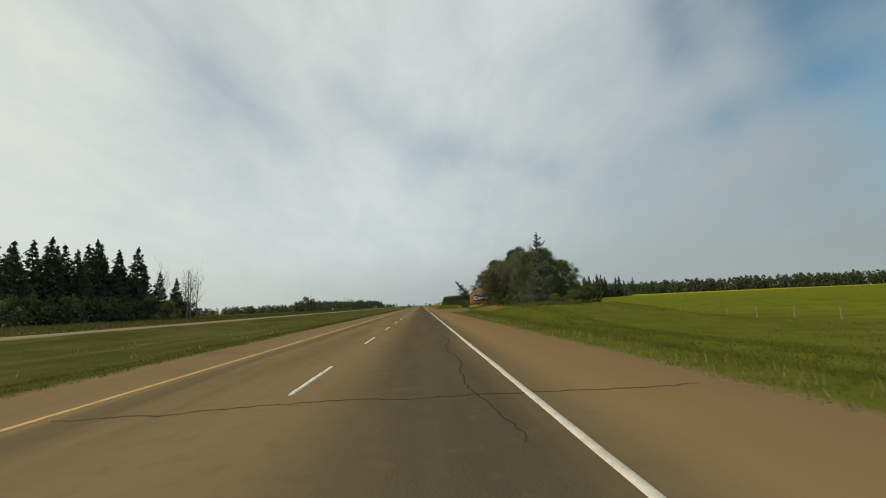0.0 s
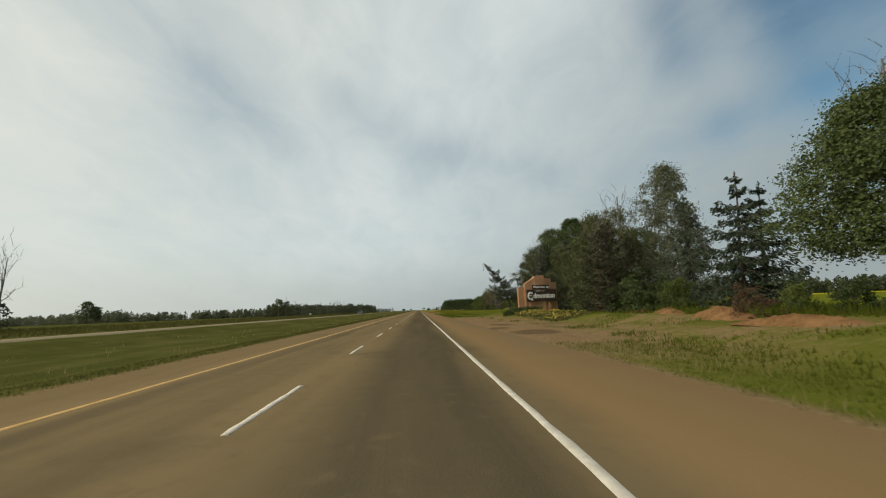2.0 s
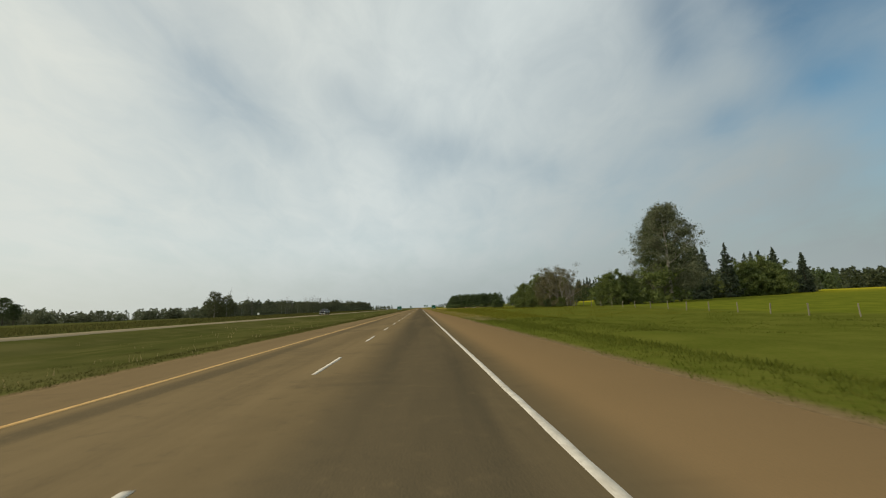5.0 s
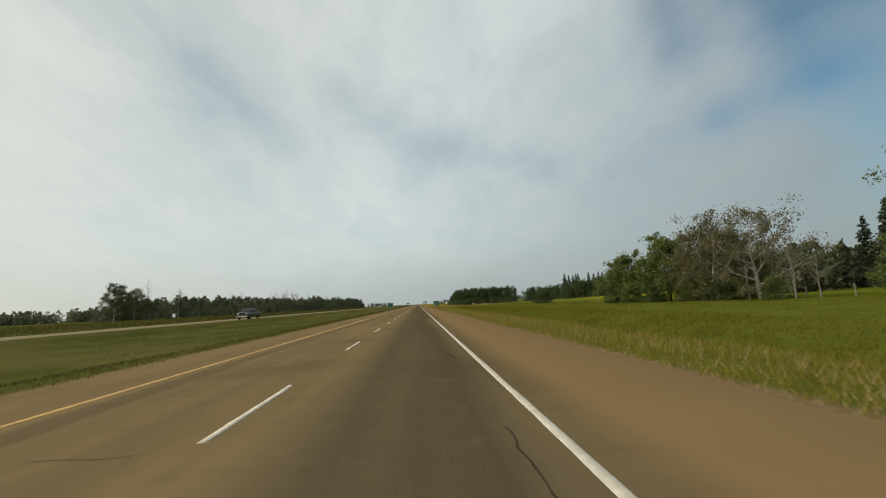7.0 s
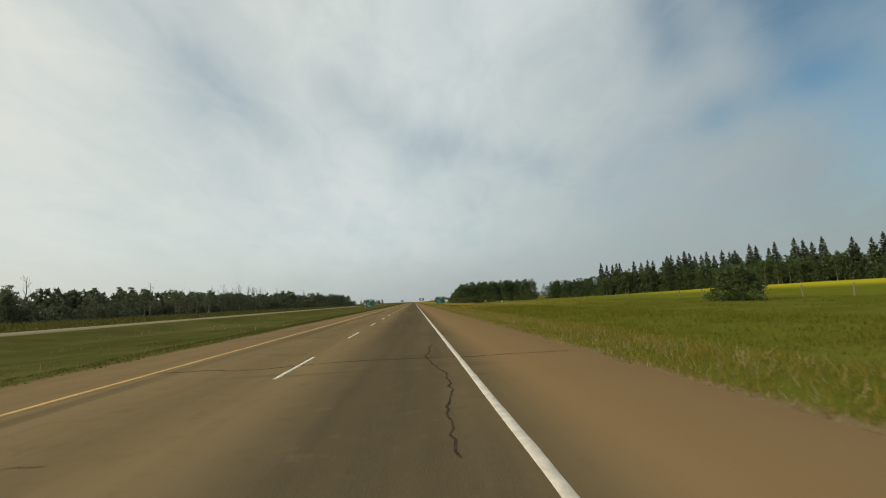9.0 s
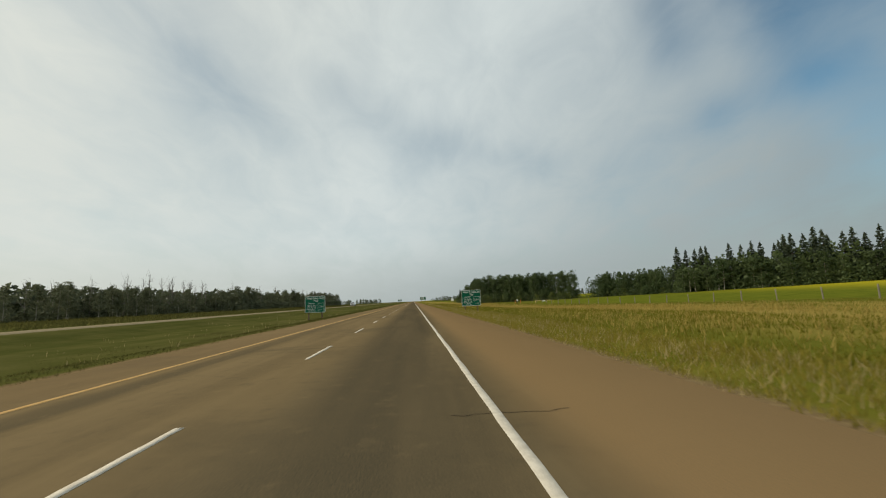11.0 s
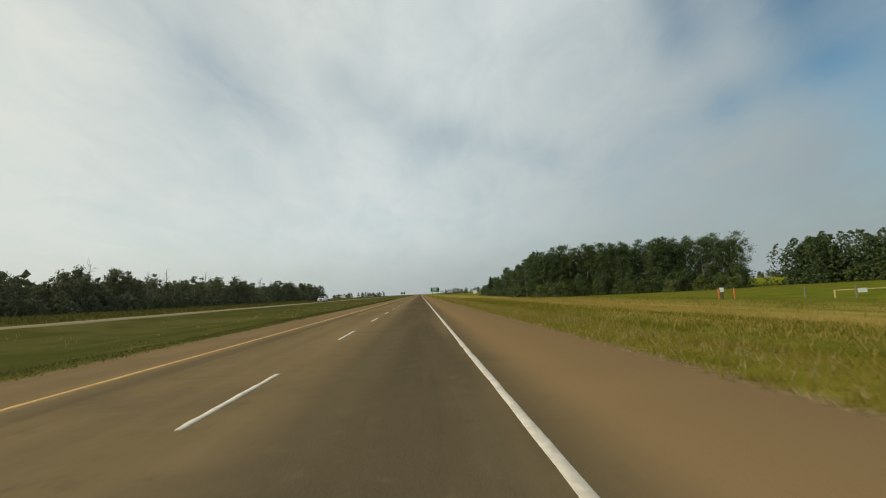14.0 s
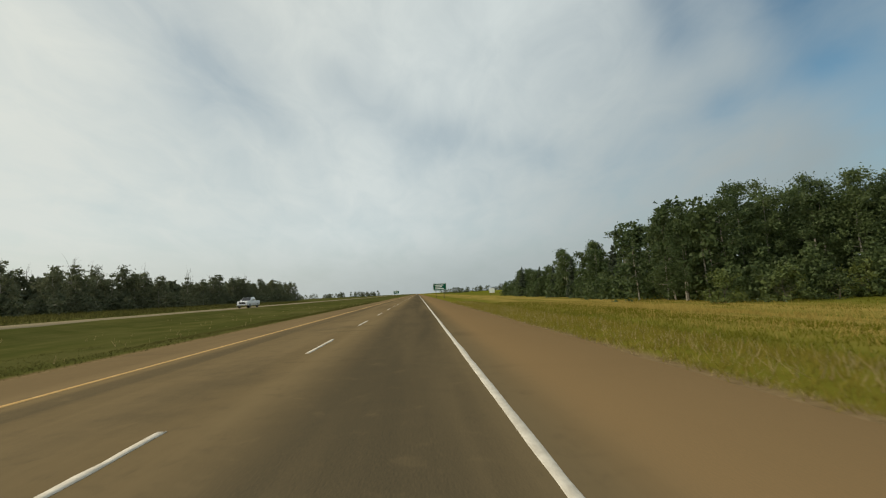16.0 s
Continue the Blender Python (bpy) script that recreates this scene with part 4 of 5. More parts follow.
for i in range(130):
    if i < 62 and i % 3:
        x = 27 + 43 * RNG.random()
        y = 507 - 0.40 * (x - 27) + abs(RNG.normal(0, 3.5))
    elif i < 62:
        d = RNG.random()
        x, y = 75.2 + 17 * d + abs(RNG.normal(0, 1.5)), 488 - 25 * d + abs(RNG.normal(0, 1.5))
    elif i < 95:
        y = 506 + 95 * RNG.random()
        x = 27.5 + 4 * (y - 506) / 95 + abs(RNG.normal(0, 2.0))
    else:
        x, y = 33 + 33 * RNG.random(), 508 + 30 * RNG.random()
    s = RNG.uniform(0.93, 1.14) * (0.66 if y > 555 else 0.86 if y > 520 and x < 33 else 1.0) * (0.94 if x < 31 else 1.0) * (0.76 if x > 70 else 1.0)
    plant("aspen", (aspen if i < 75 else aspen_far)[i % 4], x, y, RNG.uniform(0, 360), s, label=LA, group="aspen grove")
for i, (x, y) in enumerate([(29.0, 552), (30.2, 566), (29.4, 580), (31.0, 592), (28.5, 540), (30.5, 528)]):
    plant("spruce", far_spruce[i % 3], x, y, 70 * i, 0.42 + 0.06 * (i % 3), label="small dark spruce at the end of the aspen grove", group="spruces by the grove")
for i in range(22):
    plant("shrub", shrub_dark_far if i % 2 else shrub_far, 27 + 3.0 * i if i < 13 else 75 + 2.0 * (i - 13), 502 - 1.15 * i + RNG.normal(0, 1.0) if i < 13 else 486 - 2.9 * (i - 13), 50 * i, RNG.uniform(0.6, 1.0), label="low shrub at the foot of the aspen grove", category="shrub", group="grove shrubs")
LT = "scrubby woodland tree beyond the other carriageway"
for i in range(165):
    y = 335 + 360 * RNG.random() if i < 130 else 460 + 240 * RNG.random()
    x = -63 - abs(RNG.normal(0, 6.0)) - 0.02 * (690 - y) - (12 if y < 380 else 0)
    plant("woodland_tree", wood_tree[i % 4], x, y, RNG.uniform(0, 360), RNG.uniform(0.8, 1.18) * (0.74 if y < 500 else 0.92), label=LT, group="woodland trees")
for i in range(42):
    y = 340 + 330 * RNG.random()
    plant("dead_tree", snag[i % 3], -68 - 14 * RNG.random() - 0.02 * (690 - y), y, 77 * i, RNG.uniform(0.9, 1.4), label="bare dead snag standing above scrubby woods", group="snags")
for i, (x, y) in enumerate([(-72, 468), (-73.5, 464), (-75, 471), (-74, 458), (-76, 462), (-71.5, 452), (-77, 449), (-73, 445), (-78, 438)]):
    plant("dead_tree", snag[i % 3], x, y, 61 * i, 1.0 + 0.09 * (i % 4), label="bare dead snag standing above scrubby woods", group="snags")
plant("poplar", pop_c, -88.3, 331, 0, 1.24, label="lone poplar with a rounded double crown by the highway")
plant("poplar", pop_c, -83.8, 333, 90, 1.06, label="poplar beside a taller lone one by the highway")
plant("poplar", pop_a, -321, 489, 0, 1.95, label="lone broad tree far off in the fields")
plant("poplar", pop_b, -312, 488, 0, 1.6, label="lone broad tree far off in the fields")


def woods_band(name, pts, height, depth, mat, seed, label, per=5.0, n=70, leaf=1.5, wide=(2.2, 4.6)):
    """far woods: many small clumps on an uneven front, as one object"""
    rng = np.random.default_rng(seed)
    C = []
    for (x0, y0), (x1, y1) in zip(pts[:-1], pts[1:]):
        ln = math.hypot(x1 - x0, y1 - y0)
        for k in range(int(ln / per)):
            t = rng.random()
            bx, by = x0 + (x1 - x0) * t, y0 + (y1 - y0) * t
            by, bx = by + rng.uniform(0, depth), bx + rng.normal(0, 2)
            h, w = height * rng.uniform(0.6, 1.15), rng.uniform(*wide)
            u = rng.random(n)
            r = w * (1 - u ** 3.0) * rng.random(n) ** 0.5 + 0.15
            a = rng.uniform(0, 6.28, n)
            C.append(np.stack([bx + r * np.cos(a), by + r * np.sin(a), float(ground_z(bx, by)) + h * u], -1))
    C = np.concatenate(C)
    v, f = scatter_leaves(C, rng.normal(0, 1, C.shape) + np.array([0, 0, 0.3]), leaf, leaf * 0.75, rng, False)
    tagged(new(name, mesh_arrays(name, v, f, mat)), label, "woods", kind="stuff")


woods_band("far_woods", [(-700, 640), (-420, 560), (-280, 470)], 10.5, 20, M_WOODS, 1, "dark line of far woodland across the fields", 0.9)
woods_band("far_woods", [(-280, 470), (-135, 480), (-95, 470)], 7.5, 20, M_WOODS, 20, "dark line of far woodland across the fields", 0.9)
woods_band("far_woods", [(-230, 700), (-75, 690)], 10, 20, M_WOODS, 2, "dark line of far woodland across the fields", 2.0)
woods_band("far_woods", [(-600, 1300), (-130, 1200), (-70, 1250)], 9, 40, M_WOODS, 3, "dark line of far woodland at the horizon", 2.5)
woods_band("far_woods", [(40, 1150), (120, 1100), (400, 1000), (900, 800)], 9, 40, M_FAR_WOODS, 4, "dark line of far woodland at the horizon", 2.5)
woods_band("far_woods", [(60, 262), (95, 285), (150, 292)], 8, 14, M_FAR_WOODS, 6, "dark woodland behind the tall poplar", 0.9)
woods_band("far_woods", [(215, 370), (400, 320), (800, 260)], 11, 25, M_FAR_WOODS, 7, "dark woodland along the far side of the crop field", 0.8, 80, 1.8)
woods_band("far_woods", [(36, 540), (63, 530)], 9, 20, M_FAR_WOODS, 8, "woodland filling in behind the aspen grove", 0.7)
woods_band("far_woods", [(112, 470), (160, 424), (230, 360)], 9, 14, M_FAR_WOODS, 18, "woodland filling in behind the spruce row", 0.7)
woods_band("far_woods", [(-75, 690), (-78, 600), (-80, 500), (-90, 400), (-100, 345)], 7.5, 8, M_WOODS, 9, "dark undergrowth of scrubby woods beyond the highway", 0.7)
woods_band("undergrowth", [(-71, 74), (-71, 100), (-67, 126)], 4.2, 4, M_SPRUCE, 16, "dark undergrowth beneath the windbreak spruces", 0.45, 130, 0.55, (1.0, 2.2))
woods_band("aspen_thicket", [(75.5, 488), (94, 462)], 8.6, 4, M_ASPEN, 17, "dense leafy aspen thicket at the field's corner", 0.33, 230, 0.55, (1.4, 2.8))
woods_band("undergrowth", [(92, 457.5), (144, 411), (215, 346)], 10.2, 5, M_ASPEN, 14, "leafy undergrowth filling the trees behind the field", 0.6, 110, 1.0, (1.6, 3.2))
woods_band("undergrowth", [(90, 455.5), (142, 408.5), (205, 350)], 4.6, 3, M_ASPEN, 19, "low leafy scrub along the front of the spruce row", 0.8, 130, 0.6, (1.2, 2.4))
woods_band("undergrowth", [(74, 258), (136, 284)], 7.8, 6, M_FAR_WOODS, 15, "leafy undergrowth filling the trees behind the field", 0.9, 110, 0.7, (1.4, 2.8))
woods_band("undergrowth", [(-63, 690), (-66, 600), (-68, 500), (-80, 400), (-86, 345)], 4.2, 5, M_WOODS, 10, "scrubby undergrowth along the front of the woods", 0.9, 150, 0.55, (1.2, 2.6))
woods_band("undergrowth", [(27.5, 504), (45, 497), (68, 488)], 4.6, 5, M_ASPEN, 11, "leafy undergrowth at the foot of the aspen grove", 0.6, 230, 0.40, (1.0, 2.2))
woods_band("undergrowth", [(74.5, 486), (92, 461)], 4.0, 5, M_ASPEN, 12, "leafy undergrowth at the foot of the aspen grove", 1.0, 150, 0.5, (1.0, 2.2))
woods_band("undergrowth", [(28.5, 508), (31, 550), (33, 612)], 4.4, 3, M_ASPEN, 13, "scrub along the side of the aspen grove", 0.7, 150, 0.5, (1.0, 2.0))


# ================= welcome monument, flower bed =================
M_SLAB = plain("salmon_concrete", (0.355, 0.190, 0.095), (0.46, 0.262, 0.138), 0.85, 1.2, 0.0, 0.5, 30.0)
M_BOARD = plain("dark_brown_board", (0.030, 0.017, 0.011), (0.055, 0.032, 0.022), 0.6, 2.0)
M_LETTER = plain("white_letters", (0.74, 0.72, 0.68), (0.82, 0.80, 0.77), 0.5, 5.0)
M_SIGN_GREEN = plain("green_sign_sheet", (0.003, 0.090, 0.052), (0.005, 0.112, 0.066), 0.5, 0.8, 0.0, 0.05, gloss=0.15)
M_SIGN_WHITE = plain("white_sign_sheet", (0.80, 0.83, 0.80), (0.88, 0.90, 0.87), 0.45, 3.0, 0.0, 0.05)
M_SIGN_BACK = plain("galvanised_steel", (0.30, 0.31, 0.32), (0.42, 0.43, 0.44), 0.4, 3.0, 0.8, 0.1)
M_POST = plain("weathered_timber", (0.15, 0.128, 0.092), (0.26, 0.228, 0.172), 0.9, 2.0, 0.0, 0.6, 25.0)
M_SIGN_POST = plain("brown_timber", (0.085, 0.056, 0.036), (0.16, 0.108, 0.068), 0.9, 2.0, 0.0, 0.6, 25.0)
M_ORANGE = plain("orange_plastic", (0.62, 0.11, 0.03), (0.72, 0.16, 0.05), 0.5, 4.0)
M_PETAL = leafy("yellow_petals", (0.62, 0.46, 0.02), (0.85, 0.72, 0.20), 0.2)
M_RED_LEAF = leafy("bed_foliage", (0.050, 0.075, 0.018), (0.16, 0.13, 0.04), 0.25)
M_CAR_WHITE = plain("white_car_paint", (0.72, 0.73, 0.74), (0.78, 0.79, 0.80), 0.3, 1.0, 0.0, 0.0, 40.0, 0.6)
M_CAR_DARK = plain("dark_car_paint", (0.016, 0.017, 0.017), (0.028, 0.029, 0.029), 0.4, 1.0, 0.0, 0.0, 40.0, 0.15)
M_GLASS = plain("dark_glass", (0.012, 0.015, 0.018), (0.02, 0.024, 0.028), 0.08, 1.0, 0.0, 0.0)
M_TYRE = plain("tyre_rubber", (0.012, 0.012, 0.012), (0.028, 0.027, 0.026), 0.85, 8.0)
M_CHROME = plain("bright_metal", (0.55, 0.56, 0.57), (0.65, 0.66, 0.67), 0.25, 3.0, 0.9, 0.0)
M_LAMP = plain("lamp_lens", (0.70, 0.70, 0.68), (0.80, 0.80, 0.78), 0.15, 3.0, 0.0, 0.0)


def words(text, size, mat, parent, x, y, z, stretch=1.0, depth=0.006, bold=0.0, label="", gap=0.36):
    """a line of writing centred on x, each word a part of its own"""
    meshes = [lettering(w, size, mat, depth, "LEFT", bold) for w in text.split()]
    spans = [(min(v.co.x for v in m.vertices), max(v.co.x for v in m.vertices)) for m in meshes]
    total = sum(b - a for a, b in spans) + gap * size * (len(meshes) - 1)
    at = -total / 2
    for m, (a, b) in zip(meshes, spans):
        ob = part("lettering", m, parent, pose(x + (at - a) * stretch, y, z) @ FACE, label)
        ob.scale = (stretch, 1.0, 1.0)
        at += b - a + gap * size


FACE = Matrix.Rotation(radians(90), 4, "X")     # stands flat lettering upright, facing back down the road


def welcome_monument(x, y, turn):
    z = float(ground_z(x + 2.5, y))
    root = new("welcome_monument")
    root.matrix_basis = pose(x, y, z - 0.1, 0, 0, turn) @ Matrix.Diagonal((0.95, 1.0, 1.0, 1.0))
    slabs = [([(0, 0), (0.95, 0), (0.95, 3.20), (0, 3.16)], 0.35, 0.95), ([(0.82, 0), (2.12, 0), (2.12, 4.28), (0.82, 3.52)], 0.12, 0.85),
             ([(2.10, 0), (3.42, 0), (3.42, 4.52), (2.10, 4.46)], 0.0, 0.80), ([(3.42, 0), (4.32, 0), (4.32, 4.08), (3.42, 4.12)], 0.14, 0.85),
             ([(4.32, 0), (5.12, 0), (5.12, 3.60), (4.32, 3.66)], 0.34, 0.95)]
    for k, (pts, y0, y1) in enumerate(slabs):
        part("slab", bm_mesh("slab", prism(pts, y0, y1), M_SLAB, 0.03), root, None, "salmon concrete slab" if not k else "")
    # recessed panel between the slab feet, and projecting fins
    for fx in (1.36, 3.10, 3.72):
        part("fin", bm_mesh("fin", prism([(fx, 0), (fx + 0.34, 0), (fx + 0.34, 1.30), (fx, 1.30)], -0.14, 0.12), M_SLAB, 0.02), root)
    board = part("board", bm_mesh("board", box(0.95, -0.22, 1.30, 4.86, -0.06, 2.78), M_BOARD, 0.02), root, None, "dark brown board")
    top = part("board", bm_mesh("board", box(1.74, -0.20, 2.81, 3.96, -0.05, 3.32), M_BOARD, 0.02), root, None, "small dark brown board")
    words("Welcome to", 0.40, M_LETTER, top, 2.86, -0.215, 3.06, 1.0, 0.012, 0.008, "white lettering")
    big = part("lettering", lettering("dmonton", 0.84, M_LETTER, 0.015, bold=0.034), board, pose(3.20, -0.24, 1.98) @ FACE, "bold white lettering")
    big.scale = (0.92, 1.0, 1.0)
    words("THE CITY OF", 0.20, M_LETTER, board, 2.72, -0.235, 2.56, 1.0, 0.008)
    # the first letter, a round capital E whose back sweeps down below the line
    arc = [(1.45 + 0.34 * math.cos(t), -0.235, 1.99 + 0.40 * math.sin(t)) for t in np.linspace(0.75, 4.4, 14)]
    arc += [(1.50, -0.235, 1.55), (1.72, -0.235, 1.47)]
    capital = [tube(arc, [0.088] * len(arc), 6), tube([(1.14, -0.235, 2.03), (1.40, -0.235, 2.03), (1.62, -0.235, 2.03)], [0.06] * 3, 6), tube([(1.40, -0.235, 1.64), (1.55, -0.235, 1.68), (1.70, -0.235, 1.76)], [0.06] * 3, 6)]
    part("lettering", tubes_mesh("lettering", capital, M_LETTER), board, None, "rounded white capital E")
    return tagged(root, "stepped salmon concrete welcome monument with brown lettered boards", "monument")


welcome_monument(12.56, 108.5, 1)


def scatter_stuff(name, x, y, rng, height, width, mat, label, lean=0.35, z_off=0.0, category="grass", per=4, spread=0.10):
    """upright blades in small tufts, as one object"""
    n = len(x)
    idx = np.repeat(np.arange(n), per)
    bx, by = x[idx] + rng.normal(0, spread, len(idx)), y[idx] + rng.normal(0, spread, len(idx))
    bz = ground_z(bx, by) - 0.03 + z_off
    h = (height[idx] if isinstance(height, np.ndarray) else height) * rng.uniform(0.5, 1.25, len(idx))
    w = (width[idx] if isinstance(width, np.ndarray) else width) * rng.uniform(0.6, 1.3, len(idx))
    a = rng.uniform(0, 6.283, len(idx))
    dx, dy = np.cos(a) * w / 2, np.sin(a) * w / 2
    tx, ty = rng.normal(0, lean, len(idx)) * h, rng.normal(0, lean, len(idx)) * h
    v = np.stack([np.stack([bx - dx, by - dy, bz], -1), np.stack([bx + dx, by + dy, bz], -1), np.stack([bx + tx, by + ty, bz + h], -1)], 1).reshape(-1, 3)
    i = np.arange(len(idx)) * 3
    return tagged(new(name, mesh_arrays(name, v, np.stack([i, i + 1, i + 2], -1), mat)), label, category, kind="stuff")


def flower_bed():
    rng = np.random.default_rng(5)
    n = 700
    t = rng.random(n)
    x = 12.6 - 1.2 * t + rng.uniform(-1.3, 1.3, n)
    y = 106.5 - 19 * t + rng.normal(0, 0.4, n)
    scatter_stuff("bed_foliage", x, y, rng, 0.24, 0.11, M_RED_LEAF, "green and reddish foliage of a flower bed before the monument", 0.5, 0.0, "flower bed", 6, 0.18)
    m = 300
    k = rng.integers(0, n, m)
    fx, fy = x[k] + rng.normal(0, 0.15, m), y[k] + rng.normal(0, 0.15, m)
    cen = np.stack([fx, fy, ground_z(fx, fy) + rng.uniform(0.14, 0.32, m)], -1)
    cen = np.repeat(cen, 5, 0)
    a = np.tile(np.arange(5) * 1.2566, m)
    d = np.stack([np.cos(a), np.sin(a), 0.25 + 0 * a], -1)
    v, f = scatter_leaves(cen + d * 0.04, d, 0.070, 0.055, rng)
    tagged(new("yellow_flowers", mesh_arrays("yellow_flowers", v, f, M_PETAL)), "bright yellow bedding flowers in front of the monument", "flowers", kind="stuff")
    hx, hy = rng.uniform(10.6, 14.6, 420), 107.6 + rng.normal(0, 0.35, 420)
    scatter_stuff("low_hedge", hx, hy, rng, 0.62, 0.14, M_POPLAR, "low dark green hedge at the monument's foot", 0.4, 0.0, "hedge", 9, 0.15)


flower_bed()


# ================= road signs =================
def frame_mesh(name, w, h, t, mat, depth=0.012):
    bm = bmesh.new()
    for x0, z0, x1, z1 in [(-w / 2, h / 2 - t, w / 2, h / 2), (-w / 2, -h / 2, w / 2, -h / 2 + t), (-w / 2, -h / 2 + t, -w / 2 + t, h / 2 - t), (w / 2 - t, -h / 2 + t, w / 2, h / 2 - t)]:
        box(x0, -depth / 2, z0, x1, depth / 2, z1, bm)
    return bm_mesh(name, bm, mat)


def post_mesh(length, size=0.14):
    return bm_mesh("post", box(-size / 2, -size / 2, 0, size / 2, size / 2, length), M_SIGN_POST, 0.012)


def mall_sign():
    """two-post green direction sign; origin on the ground under its middle"""
    root = new("direction_sign")
    W, H, zc = 2.26, 1.86, 1.85
    panel = part("panel", bm_mesh("panel", box(-W / 2, -0.03, zc - H / 2, W / 2, 0.03, zc + H / 2), M_SIGN_GREEN, 0.008), root, None, "green reflective panel")
    part("border", frame_mesh("border", W - 0.015, H - 0.015, 0.028, M_SIGN_WHITE), panel, pose(0, -0.036, zc))
    rows = [("West Edmonton", 0.0, 0.70, 0.36), ("Mall", 0.08, 0.40, 0.36), ("FOLLOW", -0.38, 0.11, 0.22), ("Manning Dr./", -0.40, -0.14, 0.22),
            ("Fort Rd. to", -0.38, -0.37, 0.22), ("Yellowhead Tr.", -0.36, -0.58, 0.22), ("to 170 St.", -0.34, -0.78, 0.21)]
    for text, x, z, size in rows:
        words(text, size, M_SIGN_WHITE, panel, x, -0.036, zc + z, 0.80 if size > 0.3 else 0.82, 0.003, -0.002, gap=0.42 if size > 0.3 else 0.62)
    part("emblem_frame", frame_mesh("emblem_frame", 0.68, 0.80, 0.016, M_SIGN_WHITE), panel, pose(0.66, -0.036, zc - 0.26))
    strokes = [tube([(0.40, -0.036, zc - 0.12), (0.46, -0.036, zc - 0.36), (0.52, -0.036, zc - 0.16), (0.58, -0.036, zc - 0.36), (0.66, -0.036, zc - 0.10)], [0.009] * 5, 5),
               tube([(0.66, -0.036, zc - 0.34), (0.66, -0.036, zc - 0.22), (0.74, -0.036, zc - 0.22), (0.74, -0.036, zc - 0.34)], [0.008] * 4, 5),
               tube([(0.80, -0.036, zc - 0.34), (0.80, -0.036, zc - 0.22), (0.88, -0.036, zc - 0.22), (0.88, -0.036, zc - 0.34)], [0.008] * 4, 5)]
    part("emblem", tubes_mesh("emblem", strokes, M_SIGN_WHITE), panel, None, "plain white emblem strokes")
    for px in (-0.74, 0.74):
        part("post", post_mesh(zc + H / 2 - 0.1 + 0.6), root, pose(px, 0.11, -0.6))
        br = box(-0.10, -0.02, zc + H / 2 + 0.03, 0.10, 0.03, zc + H / 2 + 0.07)
        part("bracket", bm_mesh("bracket", box(-0.015, -0.01, zc + H / 2 - 0.03, 0.015, 0.02, zc + H / 2 + 0.04, br), M_SIGN_BACK), root, pose(px, 0, 0))
    for rz in (-0.6, 0.6):
        part("stiffener", bm_mesh("stiffener", box(-W / 2 + 0.1, 0.03, zc + rz - 0.04, W / 2 - 0.1, 0.045, zc + rz + 0.04), M_SIGN_BACK), root)
    return tagged(root, "green direction sign with white lettering on two timber posts", "road sign", "mall direction signs")


sign = mall_sign()
BIGGER = Matrix.Diagonal((1.005, 1.0, 1.005, 1.0))
sign.matrix_basis = pose(7.54, 371.63, -0.44, 0, 0, -1) @ BIGGER
copy_thing(sign, pose(-10.75, 371.3, -0.40, 0, 0, 2) @ BIGGER)


def guide_sign(x, y, w, h, z0, rows):
    root = new("guide_sign")
    root.matrix_basis = pose(x, y, 0)
    panel = part("panel", bm_mesh("panel", box(-w / 2, -0.03, z0, w / 2, 0.03, z0 + h), M_SIGN_GREEN, 0.008), root, None, "green reflective panel")
    part("border", frame_mesh("border", w - 0.06, h - 0.06, 0.05, M_SIGN_WHITE), panel, pose(0, -0.036, z0 + h / 2))
    for bx, bz, bw in rows:
        part("lettering_bar", bm_mesh("lettering_bar", box(bx - bw / 2, -0.04, z0 + bz - 0.11, bx + bw / 2, -0.03, z0 + bz + 0.11), M_SIGN_WHITE), panel)
    g0 = float(ground_z(x, y))
    for px in (-w * 0.3, w * 0.3):
        part("post", post_mesh(z0 + h - g0 + 0.2), root, pose(px, 0.11, g0 - 0.3))
    return tagged(root, "large green highway guide sign with white border on two posts", "road sign")


guide_sign(6.3, 574.0, 3.4, 1.75, 1.85, [(-0.2, 1.35, 2.2), (-0.3, 0.9, 1.8), (-0.1, 0.45, 2.3)])
guide_sign(-11.5, 705.0, 3.0, 1.6, 1.8, [(0, 1.2, 2.0), (0, 0.7, 1.6)])


def small_board(x, y, w, h, z0, label):
    root = new("notice_board")
    root.matrix_basis = pose(x, y, float(ground_z(x, y)))
    part("panel", bm_mesh("panel", box(-w / 2, -0.03, z0, w / 2, 0.03, z0 + h), M_SIGN_WHITE, 0.01), root, None, "plain white panel")
    for px in (-w * 0.3, w * 0.3):
        part("post", post_mesh(z0 + h * 0.8 + 0.3, 0.1), root, pose(px, 0.085, -0.3))
    return tagged(root, label, "sign")


small_board(-65.9, 321.0, 0.75, 0.95, 0.5, "small white board on posts beyond the other carriageway")
small_board(28.4, 623.0, 2.0, 1.7, 1.0, "white board on posts at the edge of the aspen grove")


# ================= soil heaps =================
M_SOIL = plain("reddish_soil", (0.135, 0.072, 0.032), (0.25, 0.140, 0.064), 0.95, 1.1, 0.0, 1.0, 7.0, gloss=0.0)


